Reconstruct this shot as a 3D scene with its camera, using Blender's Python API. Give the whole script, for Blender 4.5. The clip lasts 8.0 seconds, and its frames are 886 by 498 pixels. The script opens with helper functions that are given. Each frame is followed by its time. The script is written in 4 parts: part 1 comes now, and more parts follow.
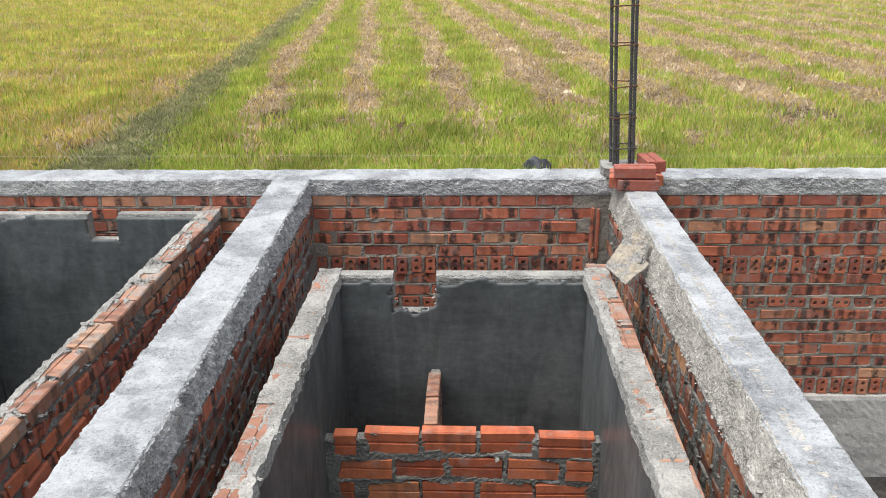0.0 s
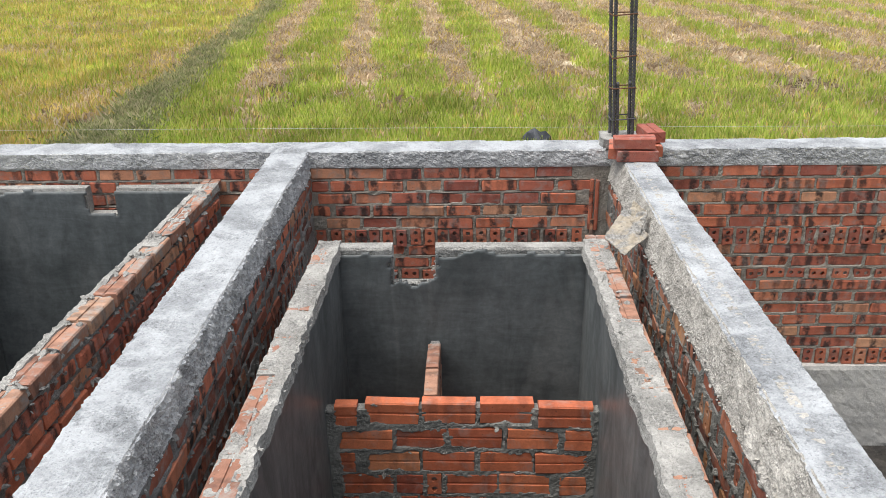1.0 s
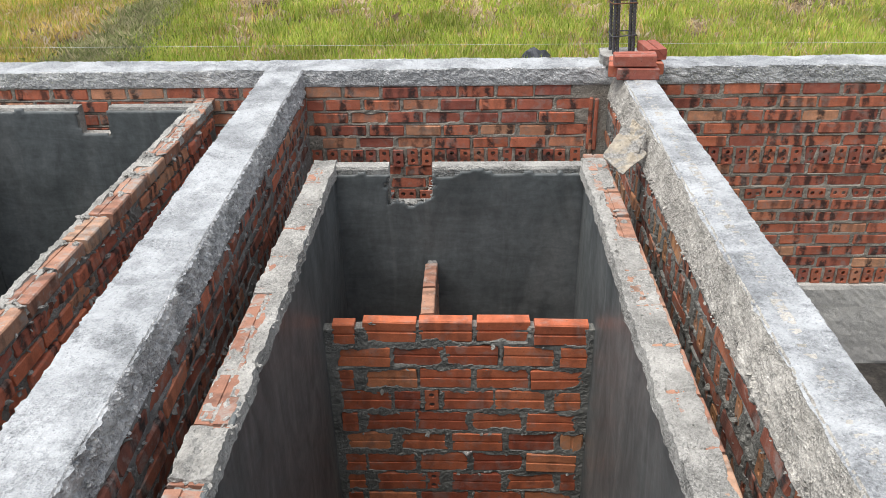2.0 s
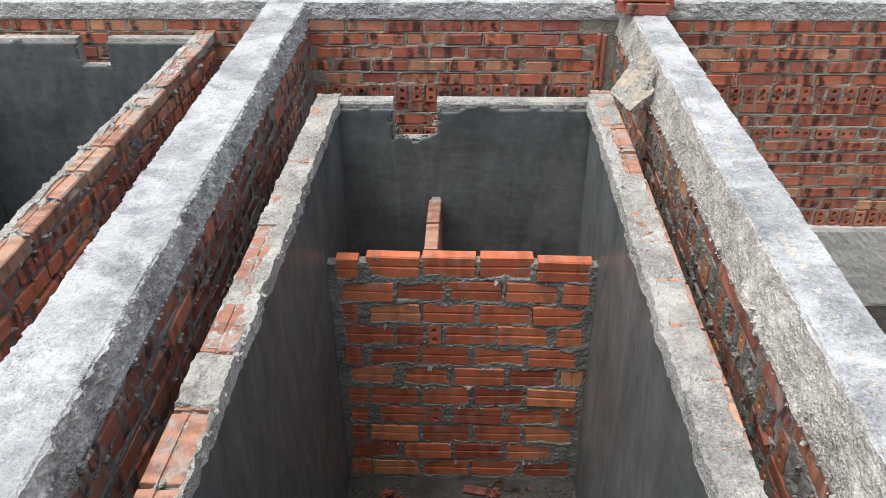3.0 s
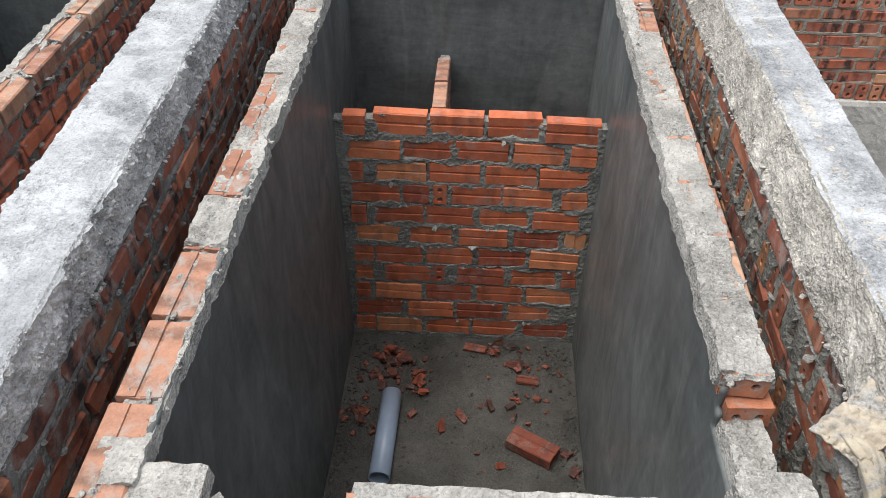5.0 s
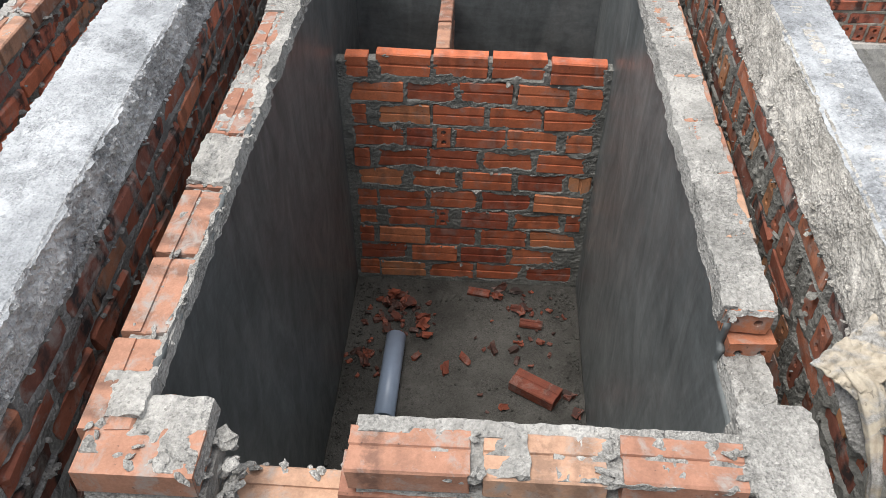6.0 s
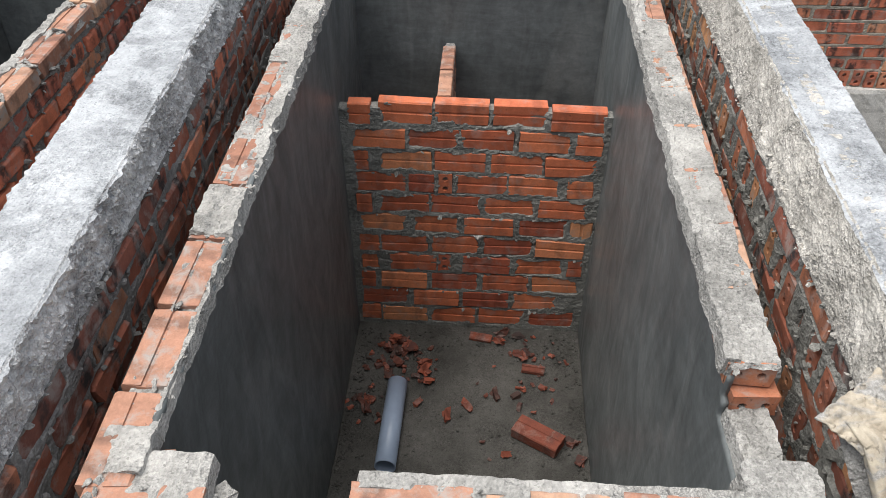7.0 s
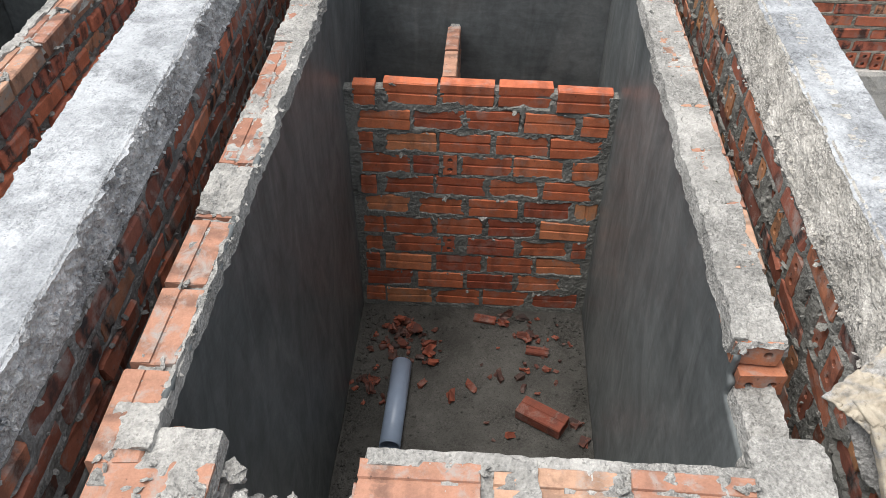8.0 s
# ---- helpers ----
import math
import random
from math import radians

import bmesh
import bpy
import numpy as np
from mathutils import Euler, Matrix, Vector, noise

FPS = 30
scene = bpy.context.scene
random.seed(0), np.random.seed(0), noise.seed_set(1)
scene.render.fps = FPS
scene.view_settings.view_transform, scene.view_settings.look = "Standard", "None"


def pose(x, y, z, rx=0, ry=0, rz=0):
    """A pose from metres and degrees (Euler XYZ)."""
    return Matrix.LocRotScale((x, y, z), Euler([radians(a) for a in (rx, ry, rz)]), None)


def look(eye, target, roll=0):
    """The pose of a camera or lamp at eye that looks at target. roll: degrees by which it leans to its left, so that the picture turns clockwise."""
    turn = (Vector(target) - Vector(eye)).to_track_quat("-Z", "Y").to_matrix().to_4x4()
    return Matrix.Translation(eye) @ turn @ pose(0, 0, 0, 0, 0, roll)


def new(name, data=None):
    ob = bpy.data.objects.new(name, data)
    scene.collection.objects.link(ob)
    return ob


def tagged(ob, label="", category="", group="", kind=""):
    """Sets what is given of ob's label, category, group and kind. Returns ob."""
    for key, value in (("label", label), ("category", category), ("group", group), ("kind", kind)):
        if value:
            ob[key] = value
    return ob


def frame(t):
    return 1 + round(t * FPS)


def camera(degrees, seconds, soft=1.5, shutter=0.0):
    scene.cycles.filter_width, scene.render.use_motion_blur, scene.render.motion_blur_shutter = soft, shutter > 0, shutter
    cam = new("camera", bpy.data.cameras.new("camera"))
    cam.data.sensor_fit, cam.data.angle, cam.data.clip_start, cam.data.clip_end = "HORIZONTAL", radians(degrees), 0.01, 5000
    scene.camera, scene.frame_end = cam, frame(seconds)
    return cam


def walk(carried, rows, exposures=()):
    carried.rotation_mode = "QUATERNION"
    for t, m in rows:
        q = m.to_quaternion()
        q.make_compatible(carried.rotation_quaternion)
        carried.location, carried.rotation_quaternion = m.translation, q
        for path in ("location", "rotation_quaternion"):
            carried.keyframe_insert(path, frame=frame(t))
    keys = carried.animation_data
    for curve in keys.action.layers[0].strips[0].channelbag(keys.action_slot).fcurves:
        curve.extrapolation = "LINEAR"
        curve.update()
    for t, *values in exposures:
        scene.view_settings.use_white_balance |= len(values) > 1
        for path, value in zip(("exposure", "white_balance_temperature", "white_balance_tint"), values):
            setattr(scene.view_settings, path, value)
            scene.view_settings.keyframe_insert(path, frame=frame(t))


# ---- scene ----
cam = camera(55.9, 8.0, soft=0.55)
PATH = [
    (0, (0.057, 0.095, 3.086), (-0.012, 1.974, 2.406), -0.7),
    (0.5, (0.061, 0.096, 3.084), (-0.009, 1.965, 2.374), -0.9),
    (1, (0.061, 0.093, 3.078), (-0.008, 1.95, 2.339), -1.0),
    (1.5, (0.065, 0.1, 3.064), (-0.003, 1.94, 2.282), -1.0),
    (1.7, (0.07, 0.101, 3.067), (0.002, 1.915, 2.226), -1.1),
    (2.8, (0.055, 0.091, 3.025), (-0.007, 1.824, 2.029), -0.6),
    (3, (0.054, 0.093, 3.026), (-0.013, 1.809, 2.0), -0.5),
    (3.5, (0.05, 0.082, 3.006), (-0.019, 1.751, 1.906), -0.2),
    (4, (0.043, 0.075, 2.99), (-0.028, 1.697, 1.822), 0.7),
    (4.5, (0.045, 0.067, 2.975), (-0.021, 1.644, 1.747), 0.9),
    (5, (0.044, 0.057, 2.965), (-0.023, 1.603, 1.697), 0.9),
    (5.2, (0.047, 0.052, 2.961), (-0.022, 1.577, 1.67), 0.7),
    (6.3, (0.046, 0.042, 2.938), (-0.026, 1.503, 1.574), 0.7),
    (6.5, (0.045, 0.047, 2.945), (-0.027, 1.518, 1.592), 0.7),
    (7, (0.046, 0.059, 2.962), (-0.034, 1.587, 1.675), 0.5),
    (7.5, (0.045, 0.059, 2.97), (-0.04, 1.607, 1.705), 0.4),
    (8, (0.035, 0.052, 2.953), (-0.048, 1.555, 1.637), 0.5),
]
EXPOSURES = [(0.0, 0.4), (1.7, 0.4), (3.5, 0.5), (8.0, 0.5)]
walk(cam, [(t, look(eye, target, roll)) for t, eye, target, roll in PATH], EXPOSURES)

# ---- light: a bright overcast day ----
SUN_UP, SUN_TURN = 73.0, 255.0
world = bpy.data.worlds.new("overcast_sky")
world.use_nodes = True
scene.world = world
wt = world.node_tree
sky = wt.nodes.new("ShaderNodeTexSky")
sky.sky_type, sky.sun_disc = "NISHITA", False
sky.sun_elevation, sky.sun_rotation = radians(SUN_UP), radians(SUN_TURN)
sky.air_density, sky.dust_density, sky.ozone_density = 1.0, 4.0, 1.0
pale = wt.nodes.new("ShaderNodeHueSaturation")
pale.inputs["Saturation"].default_value = 0.35
wt.links.new(sky.outputs[0], pale.inputs["Color"])
wt.links.new(pale.outputs[0], wt.nodes["Background"].inputs["Color"])
wt.nodes["Background"].inputs["Strength"].default_value = 0.15
sun = new("sun", bpy.data.lights.new("sun", "SUN"))
sun.data.energy, sun.data.angle, sun.data.color = 2.5, radians(55), (1.0, 0.96, 0.9)
sun.matrix_world = look((0, 0, 0), (-math.sin(radians(SUN_TURN)) * math.cos(radians(SUN_UP)),
                                    -math.cos(radians(SUN_TURN)) * math.cos(radians(SUN_UP)), -math.sin(radians(SUN_UP))))


# ---- node helpers ----
def material(name, rough=0.9, spec=0.25):
    m = bpy.data.materials.new(name)
    m.use_nodes = True
    nt = m.node_tree
    b = nt.nodes["Principled BSDF"]
    b.inputs["Roughness"].default_value = rough
    b.inputs["Specular IOR Level"].default_value = spec
    return m, nt, b


def put(nt, socket, value):
    if isinstance(value, bpy.types.NodeSocket):
        nt.links.new(value, socket)
    else:
        socket.default_value = value


def place(nt):
    return nt.nodes.new("ShaderNodeNewGeometry").outputs["Position"]


def grain(nt, scale, detail=4.0, rough=0.6, vec=None, warp=0.0):
    n = nt.nodes.new("ShaderNodeTexNoise")
    n.inputs["Scale"].default_value = scale
    n.inputs["Detail"].default_value = detail
    n.inputs["Roughness"].default_value = rough
    n.inputs["Distortion"].default_value = warp
    nt.links.new(vec if vec is not None else place(nt), n.inputs["Vector"])
    return n.outputs["Fac"]


def ramp(nt, fac, stops):
    r = nt.nodes.new("ShaderNodeValToRGB")
    while len(r.color_ramp.elements) < len(stops):
        r.color_ramp.elements.new(0.5)
    for e, (at, c) in zip(r.color_ramp.elements, stops):
        e.position = at
        e.color = (*c, 1.0) if isinstance(c, tuple) else (c, c, c, 1.0)
    put(nt, r.inputs["Fac"], fac)
    return r.outputs["Color"]


def mix(nt, fac, a, b, blend="MIX"):
    n = nt.nodes.new("ShaderNodeMix")
    n.data_type, n.blend_type = "RGBA", blend
    for i, v in ((0, fac), (6, a), (7, b)):
        put(nt, n.inputs[i], (*v, 1.0) if isinstance(v, tuple) else v)
    return n.outputs[2]


def calc(nt, op, a, b=0.0):
    n = nt.nodes.new("ShaderNodeMath")
    n.operation = op
    put(nt, n.inputs[0], a)
    put(nt, n.inputs[1], b)
    return n.outputs[0]


def stretched(nt, scale, vec=None):
    n = nt.nodes.new("ShaderNodeMapping")
    n.inputs["Scale"].default_value = scale
    nt.links.new(vec if vec is not None else place(nt), n.inputs["Vector"])
    return n.outputs[0]


def bumped(nt, b, height, strength=0.5, distance=0.004):
    n = nt.nodes.new("ShaderNodeBump")
    n.inputs["Strength"].default_value = strength
    n.inputs["Distance"].default_value = distance
    nt.links.new(height, n.inputs["Height"])
    nt.links.new(n.outputs[0], b.inputs["Normal"])


# ---- materials ----
def brick_material(name, tones, burnt, smear):
    m, nt, b = material(name, 0.85, 0.3)
    rnd = nt.nodes.new("ShaderNodeObjectInfo").outputs["Random"]
    col = ramp(nt, rnd, tones)
    loc = nt.nodes.new("ShaderNodeTexCoord").outputs["Object"]
    shift = nt.nodes.new("ShaderNodeCombineXYZ")
    for i, k in enumerate((37.0, 71.0, 113.0)):
        nt.links.new(calc(nt, "MULTIPLY", rnd, k), shift.inputs[i])
    add = nt.nodes.new("ShaderNodeVectorMath")
    nt.links.new(loc, add.inputs[0])
    nt.links.new(shift.outputs[0], add.inputs[1])
    vec = add.outputs[0]
    # mottled firing, fine sand grain
    col = mix(nt, 0.5, col, ramp(nt, grain(nt, 22, 5, 0.65, vec), [(0.3, 0.55), (0.7, 1.25)]), "MULTIPLY")
    col = mix(nt, 0.35, col, ramp(nt, grain(nt, 160, 3, 0.7, vec), [(0.3, 0.6), (0.7, 1.2)]), "MULTIPLY")
    if burnt:
        # scorch marks where the bricks touched one another in the kiln, some on each brick
        at = nt.nodes.new("ShaderNodeSeparateXYZ")
        nt.links.new(loc, at.inputs[0])
        u = calc(nt, "ADD", calc(nt, "DIVIDE", at.outputs[0], 0.066), 0.5)
        u = calc(nt, "ADD", u, calc(nt, "MULTIPLY", calc(nt, "SUBTRACT", grain(nt, 30, 3, 0.6, vec), 0.5), 0.5))
        cell = calc(nt, "FLOOR", u)
        off = calc(nt, "ABSOLUTE", calc(nt, "SUBTRACT", calc(nt, "SUBTRACT", u, cell), 0.5))
        dice = nt.nodes.new("ShaderNodeTexWhiteNoise")
        dice.noise_dimensions = "1D"
        nt.links.new(calc(nt, "ADD", calc(nt, "MULTIPLY", rnd, 531.0), cell), dice.inputs["W"])
        share = ramp(nt, dice.outputs["Value"], [(0.30, 0.0), (0.75, 1.0)])
        share = calc(nt, "MULTIPLY", share, ramp(nt, grain(nt, 26, 4, 0.65, vec, 0.3), [(0.34, 0.0), (0.52, 1.0)]))
        dark = calc(nt, "MULTIPLY", calc(nt, "MULTIPLY", ramp(nt, off, [(0.20, 1.0), (0.40, 0.0)]), share), burnt)
        col = mix(nt, dark, col, (0.035, 0.03, 0.03))
    dust = calc(nt, "MULTIPLY", ramp(nt, grain(nt, 14, 6, 0.7, vec, 0.4), [(0.51, 0.0), (0.66, 1.0)]), smear)
    col = mix(nt, dust, col, (0.30, 0.28, 0.26))
    pits = ramp(nt, grain(nt, 60, 3, 0.6, vec), [(0.67, 0.0), (0.74, 0.7)])
    col = mix(nt, pits, col, (0.06, 0.045, 0.04))
    nt.links.new(col, b.inputs["Base Color"])
    bumped(nt, b, mix(nt, 0.5, grain(nt, 45, 5, 0.7, vec), grain(nt, 220, 3, 0.6, vec)), 0.55, 0.003)
    return m


brick_red = brick_material("fired_brick", [(0.0, (0.34, 0.085, 0.05)), (0.2, (0.46, 0.125, 0.064)), (0.6, (0.59, 0.175, 0.083)), (0.88, (0.64, 0.21, 0.10)), (1.0, (0.63, 0.30, 0.15))], 0.3, 0.35)
brick_old = brick_material("sooty_brick", [(0.0, (0.36, 0.115, 0.085)), (0.4, (0.52, 0.165, 0.10)), (0.75, (0.63, 0.205, 0.115)), (1.0, (0.62, 0.33, 0.20))], 0.9, 0.5)
brick_pale = brick_material("pale_brick", [(0.0, (0.30, 0.145, 0.100)), (0.5, (0.40, 0.212, 0.145)), (1.0, (0.46, 0.285, 0.195))], 0.5, 0.95)
brick_soot = brick_material("weathered_sooty_brick", [(0.0, (0.17, 0.075, 0.058)), (0.4, (0.30, 0.105, 0.07)), (0.8, (0.42, 0.15, 0.09)), (1.0, (0.44, 0.23, 0.14))], 1.0, 0.7)
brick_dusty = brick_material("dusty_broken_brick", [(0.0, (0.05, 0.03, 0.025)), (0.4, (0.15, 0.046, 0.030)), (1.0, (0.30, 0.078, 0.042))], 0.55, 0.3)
brick_orange = brick_material("orange_brick", [(0.0, (0.26, 0.09, 0.06)), (0.6, (0.40, 0.15, 0.085)), (1.0, (0.48, 0.25, 0.12))], 0.6, 0.7)


def mineral_material(name, dark, light, scale, relief, rough=0.92, spots=0.0, spec=0.2, deep=0.013, sand=0.6, film=0.0):
    m, nt, b = material(name, rough, spec)
    col = ramp(nt, grain(nt, scale, 6, 0.65, None, 0.3), [(0.3, dark), (0.7, light)])
    col = mix(nt, 0.5, col, ramp(nt, grain(nt, scale * 9, 6, 0.75), [(0.32, 0.7), (0.68, 1.18)]), "MULTIPLY")
    worn = ramp(nt, grain(nt, 5.0, 4, 0.6, None, 0.5), [(0.42, 0.4), (0.58, 0.95)])
    col = mix(nt, worn, col, ramp(nt, grain(nt, 110, 5, 0.85), [(0.36, 0.66), (0.6, 1.14)]), "MULTIPLY")
    if film:
        skim = ramp(nt, grain(nt, 3.2, 6, 0.7, None, 0.9), [(0.47, 0.0), (0.56, 1.0)])
        col = mix(nt, calc(nt, "MULTIPLY", skim, film), col, tuple(min(1.0, 1.06 * c) for c in light))
        worn = mix(nt, calc(nt, "MULTIPLY", skim, 0.7), worn, (0.15, 0.15, 0.15))
    if spots:
        col = mix(nt, calc(nt, "MULTIPLY", ramp(nt, grain(nt, 120, 2, 0.5), [(0.62, 0.0), (0.68, 1.0)]), 0.7 * spots), col, tuple(0.45 * c for c in dark))
        col = mix(nt, calc(nt, "MULTIPLY", ramp(nt, grain(nt, 55, 2, 0.5), [(0.63, 0.0), (0.7, 1.0)]), spots), col, dark)
    # single grains of sand, each with its own tone, and open pores
    grains = nt.nodes.new("ShaderNodeTexVoronoi")
    grains.inputs["Scale"].default_value = 170.0
    nt.links.new(place(nt), grains.inputs["Vector"])
    tone = nt.nodes.new("ShaderNodeSeparateColor")
    nt.links.new(grains.outputs["Color"], tone.inputs[0])
    col = mix(nt, calc(nt, "MULTIPLY", worn, sand), col, ramp(nt, tone.outputs[0], [(0.0, 0.42), (0.2, 0.85), (0.8, 1.0), (1.0, 1.3)]), "MULTIPLY")
    nt.links.new(col, b.inputs["Base Color"])
    crumbs = nt.nodes.new("ShaderNodeTexVoronoi")
    crumbs.inputs["Scale"].default_value = 95.0
    nt.links.new(place(nt), crumbs.inputs["Vector"])
    rough_h = mix(nt, 0.45, grain(nt, 34, 8, 0.8), grain(nt, 150, 4, 0.8))
    rough_h = mix(nt, 0.35, rough_h, crumbs.outputs["Distance"])
    rough_h = mix(nt, 0.25, rough_h, grains.outputs["Distance"])
    bumped(nt, b, mix(nt, worn, (0.5, 0.5, 0.5), rough_h), relief, 1.4 * deep)
    return m


mortar_grey = mineral_material("grey_mortar", (0.168, 0.168, 0.162), (0.347, 0.342, 0.330), 5, 0.8)
# dark joints of the partition; on the east wall it stands in for shade
mortar_dark = mineral_material("dark_mortar", (0.151, 0.153, 0.142), (0.284, 0.284, 0.265), 7, 0.8)
mortar_mid = mineral_material("weathered_mortar", (0.26, 0.235, 0.20), (0.46, 0.43, 0.375), 6, 0.8)
mortar_pale = mineral_material("pale_mortar", (0.245, 0.243, 0.230), (0.485, 0.478, 0.455), 8, 1.0, spots=0.7)
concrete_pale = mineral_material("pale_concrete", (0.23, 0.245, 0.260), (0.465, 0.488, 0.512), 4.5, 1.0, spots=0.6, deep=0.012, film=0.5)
# rough sides of the same concrete, colour lifted for the overhead light they miss
concrete_side = mineral_material("rough_concrete_lifted", (0.39, 0.40, 0.41), (0.78, 0.785, 0.79), 9, 1.0, spots=0.8, deep=0.018)
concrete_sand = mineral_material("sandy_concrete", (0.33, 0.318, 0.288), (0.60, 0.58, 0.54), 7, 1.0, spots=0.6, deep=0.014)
concrete_plinth = mineral_material("plinth_concrete", (0.460, 0.448, 0.425), (0.644, 0.632, 0.598), 2.5, 0.3, sand=0.3)
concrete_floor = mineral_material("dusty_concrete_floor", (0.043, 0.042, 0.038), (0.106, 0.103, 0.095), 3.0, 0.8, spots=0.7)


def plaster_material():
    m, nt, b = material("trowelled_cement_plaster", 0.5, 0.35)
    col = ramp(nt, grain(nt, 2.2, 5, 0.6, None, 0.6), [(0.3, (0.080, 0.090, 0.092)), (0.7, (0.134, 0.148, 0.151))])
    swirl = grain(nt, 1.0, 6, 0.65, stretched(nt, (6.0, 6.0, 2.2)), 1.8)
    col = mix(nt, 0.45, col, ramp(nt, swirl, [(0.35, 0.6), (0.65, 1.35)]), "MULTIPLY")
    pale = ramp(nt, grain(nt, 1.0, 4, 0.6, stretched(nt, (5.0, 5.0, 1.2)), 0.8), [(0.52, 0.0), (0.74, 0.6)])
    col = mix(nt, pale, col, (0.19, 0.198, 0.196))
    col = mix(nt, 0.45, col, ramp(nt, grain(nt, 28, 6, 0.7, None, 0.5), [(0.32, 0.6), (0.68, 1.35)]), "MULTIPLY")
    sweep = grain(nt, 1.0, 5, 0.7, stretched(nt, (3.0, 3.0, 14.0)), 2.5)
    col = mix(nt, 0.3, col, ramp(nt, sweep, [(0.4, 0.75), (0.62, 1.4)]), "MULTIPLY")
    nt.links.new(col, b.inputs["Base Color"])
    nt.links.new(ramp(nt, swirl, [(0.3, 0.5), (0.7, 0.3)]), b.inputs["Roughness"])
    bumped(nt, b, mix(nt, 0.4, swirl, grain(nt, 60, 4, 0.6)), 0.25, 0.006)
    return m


plaster_dark = plaster_material()


def plain_material(name, col, rough, metal=0.0, vary=0.25, scale=30, spec=0.4):
    m, nt, b = material(name, rough, spec)
    b.inputs["Metallic"].default_value = metal
    lo, hi = tuple(c * (1 - vary) for c in col), tuple(min(1, c * (1 + vary)) for c in col)
    nt.links.new(ramp(nt, grain(nt, scale, 5, 0.65), [(0.3, lo), (0.7, hi)]), b.inputs["Base Color"])
    bumped(nt, b, grain(nt, scale * 3, 4, 0.6), 0.2, 0.002)
    return m


pvc_grey = plain_material("grey_pvc", (0.25, 0.31, 0.41), 0.35, 0.0, 0.08, 12, 0.5)
steel_dark = plain_material("weathered_steel_bar", (0.10, 0.10, 0.11), 0.6, 0.5, 0.4, 60)
steel_rust = plain_material("rusty_steel_tie", (0.16, 0.08, 0.05), 0.75, 0.3, 0.4, 60)


def bag_material():
    """Torn cream paper, crusted with grey cement in patches."""
    m, nt, b = material("cement_crusted_paper", 0.85, 0.2)
    loc = nt.nodes.new("ShaderNodeTexCoord").outputs["Object"]
    paper = ramp(nt, grain(nt, 30, 6, 0.7, loc), [(0.3, (0.27, 0.235, 0.185)), (0.65, (0.43, 0.385, 0.31))])
    crust = ramp(nt, grain(nt, 90, 5, 0.8, loc), [(0.32, (0.09, 0.09, 0.09)), (0.68, (0.42, 0.42, 0.41))])
    where = ramp(nt, grain(nt, 1.0, 5, 0.65, stretched(nt, (7.0, 14.0, 9.0), loc), 0.9), [(0.46, 0.0), (0.56, 0.9)])
    col = mix(nt, where, paper, crust)
    col = mix(nt, ramp(nt, grain(nt, 70, 3, 0.6, loc, 0.5), [(0.64, 0.0), (0.70, 0.6)]), col, (0.16, 0.14, 0.11))
    nt.links.new(col, b.inputs["Base Color"])
    bumped(nt, b, mix(nt, 0.5, grain(nt, 24, 6, 0.7, loc, 1.2), grain(nt, 110, 4, 0.7, loc)), 0.6, 0.006)
    return m


bag_paper = bag_material()
string_white = plain_material("nylon_string", (0.6, 0.62, 0.6), 0.6)
stone_dark = plain_material("dark_plastic_sheet", (0.05, 0.055, 0.065), 0.6)


def blade_material(name, tones, spread):
    m, nt, b = material(name, 0.65, 0.2)
    rnd = nt.nodes.new("ShaderNodeNewGeometry").outputs["Random Per Island"]
    col = ramp(nt, rnd, tones)
    col = mix(nt, 0.7, col, ramp(nt, grain(nt, spread, 4, 0.6), [(0.3, 0.5), (0.7, 1.3)]), "MULTIPLY")
    col = mix(nt, 0.5, col, ramp(nt, grain(nt, 2.6, 4, 0.7), [(0.35, 0.55), (0.65, 1.3)]), "MULTIPLY")
    nt.links.new(col, b.inputs["Base Color"])
    return m


grass_green = blade_material("green_rice_regrowth", [(0.0, (0.32, 0.46, 0.07)), (0.5, (0.50, 0.60, 0.105)), (1.0, (0.70, 0.68, 0.24))], 0.6)
grass_yellow = blade_material("ripening_rice", [(0.0, (0.58, 0.51, 0.11)), (0.5, (0.76, 0.60, 0.19)), (1.0, (0.80, 0.62, 0.38))], 0.6)
straw_rotten = blade_material("rotting_straw", [(0.0, (0.22, 0.17, 0.11)), (0.5, (0.36, 0.28, 0.19)), (1.0, (0.52, 0.43, 0.31))], 1.0)
straw_dry = blade_material("dry_straw", [(0.0, (0.48, 0.35, 0.225)), (0.5, (0.67, 0.53, 0.365)), (1.0, (0.78, 0.67, 0.51))], 0.8)
weed_dark = blade_material("dark_bank_weeds", [(0.0, (0.28, 0.33, 0.13)), (0.5, (0.42, 0.43, 0.21)), (1.0, (0.62, 0.54, 0.36))], 1.0)
shrub_green = blade_material("dark_leafy_weeds", [(0.0, (0.16, 0.22, 0.08)), (0.6, (0.28, 0.35, 0.13)), (1.0, (0.44, 0.46, 0.22))], 1.0)


# ---- mesh helpers ----
def mesh_of(name, verts, faces, mats, smooth=False):
    me = bpy.data.meshes.new(name)
    me.from_pydata([tuple(v) for v in verts], [], faces)
    for m in (mats if isinstance(mats, (list, tuple)) else (mats,)):
        me.materials.append(m)
    if smooth:
        me.polygons.foreach_set("use_smooth", [True] * len(me.polygons))
    me.update()
    return me


def part(name, me, parent=None, label="", m=None):
    ob = new(name, me)
    if parent is not None:
        ob.parent = parent
    if m is not None:
        ob.matrix_basis = m
    return tagged(ob, label)


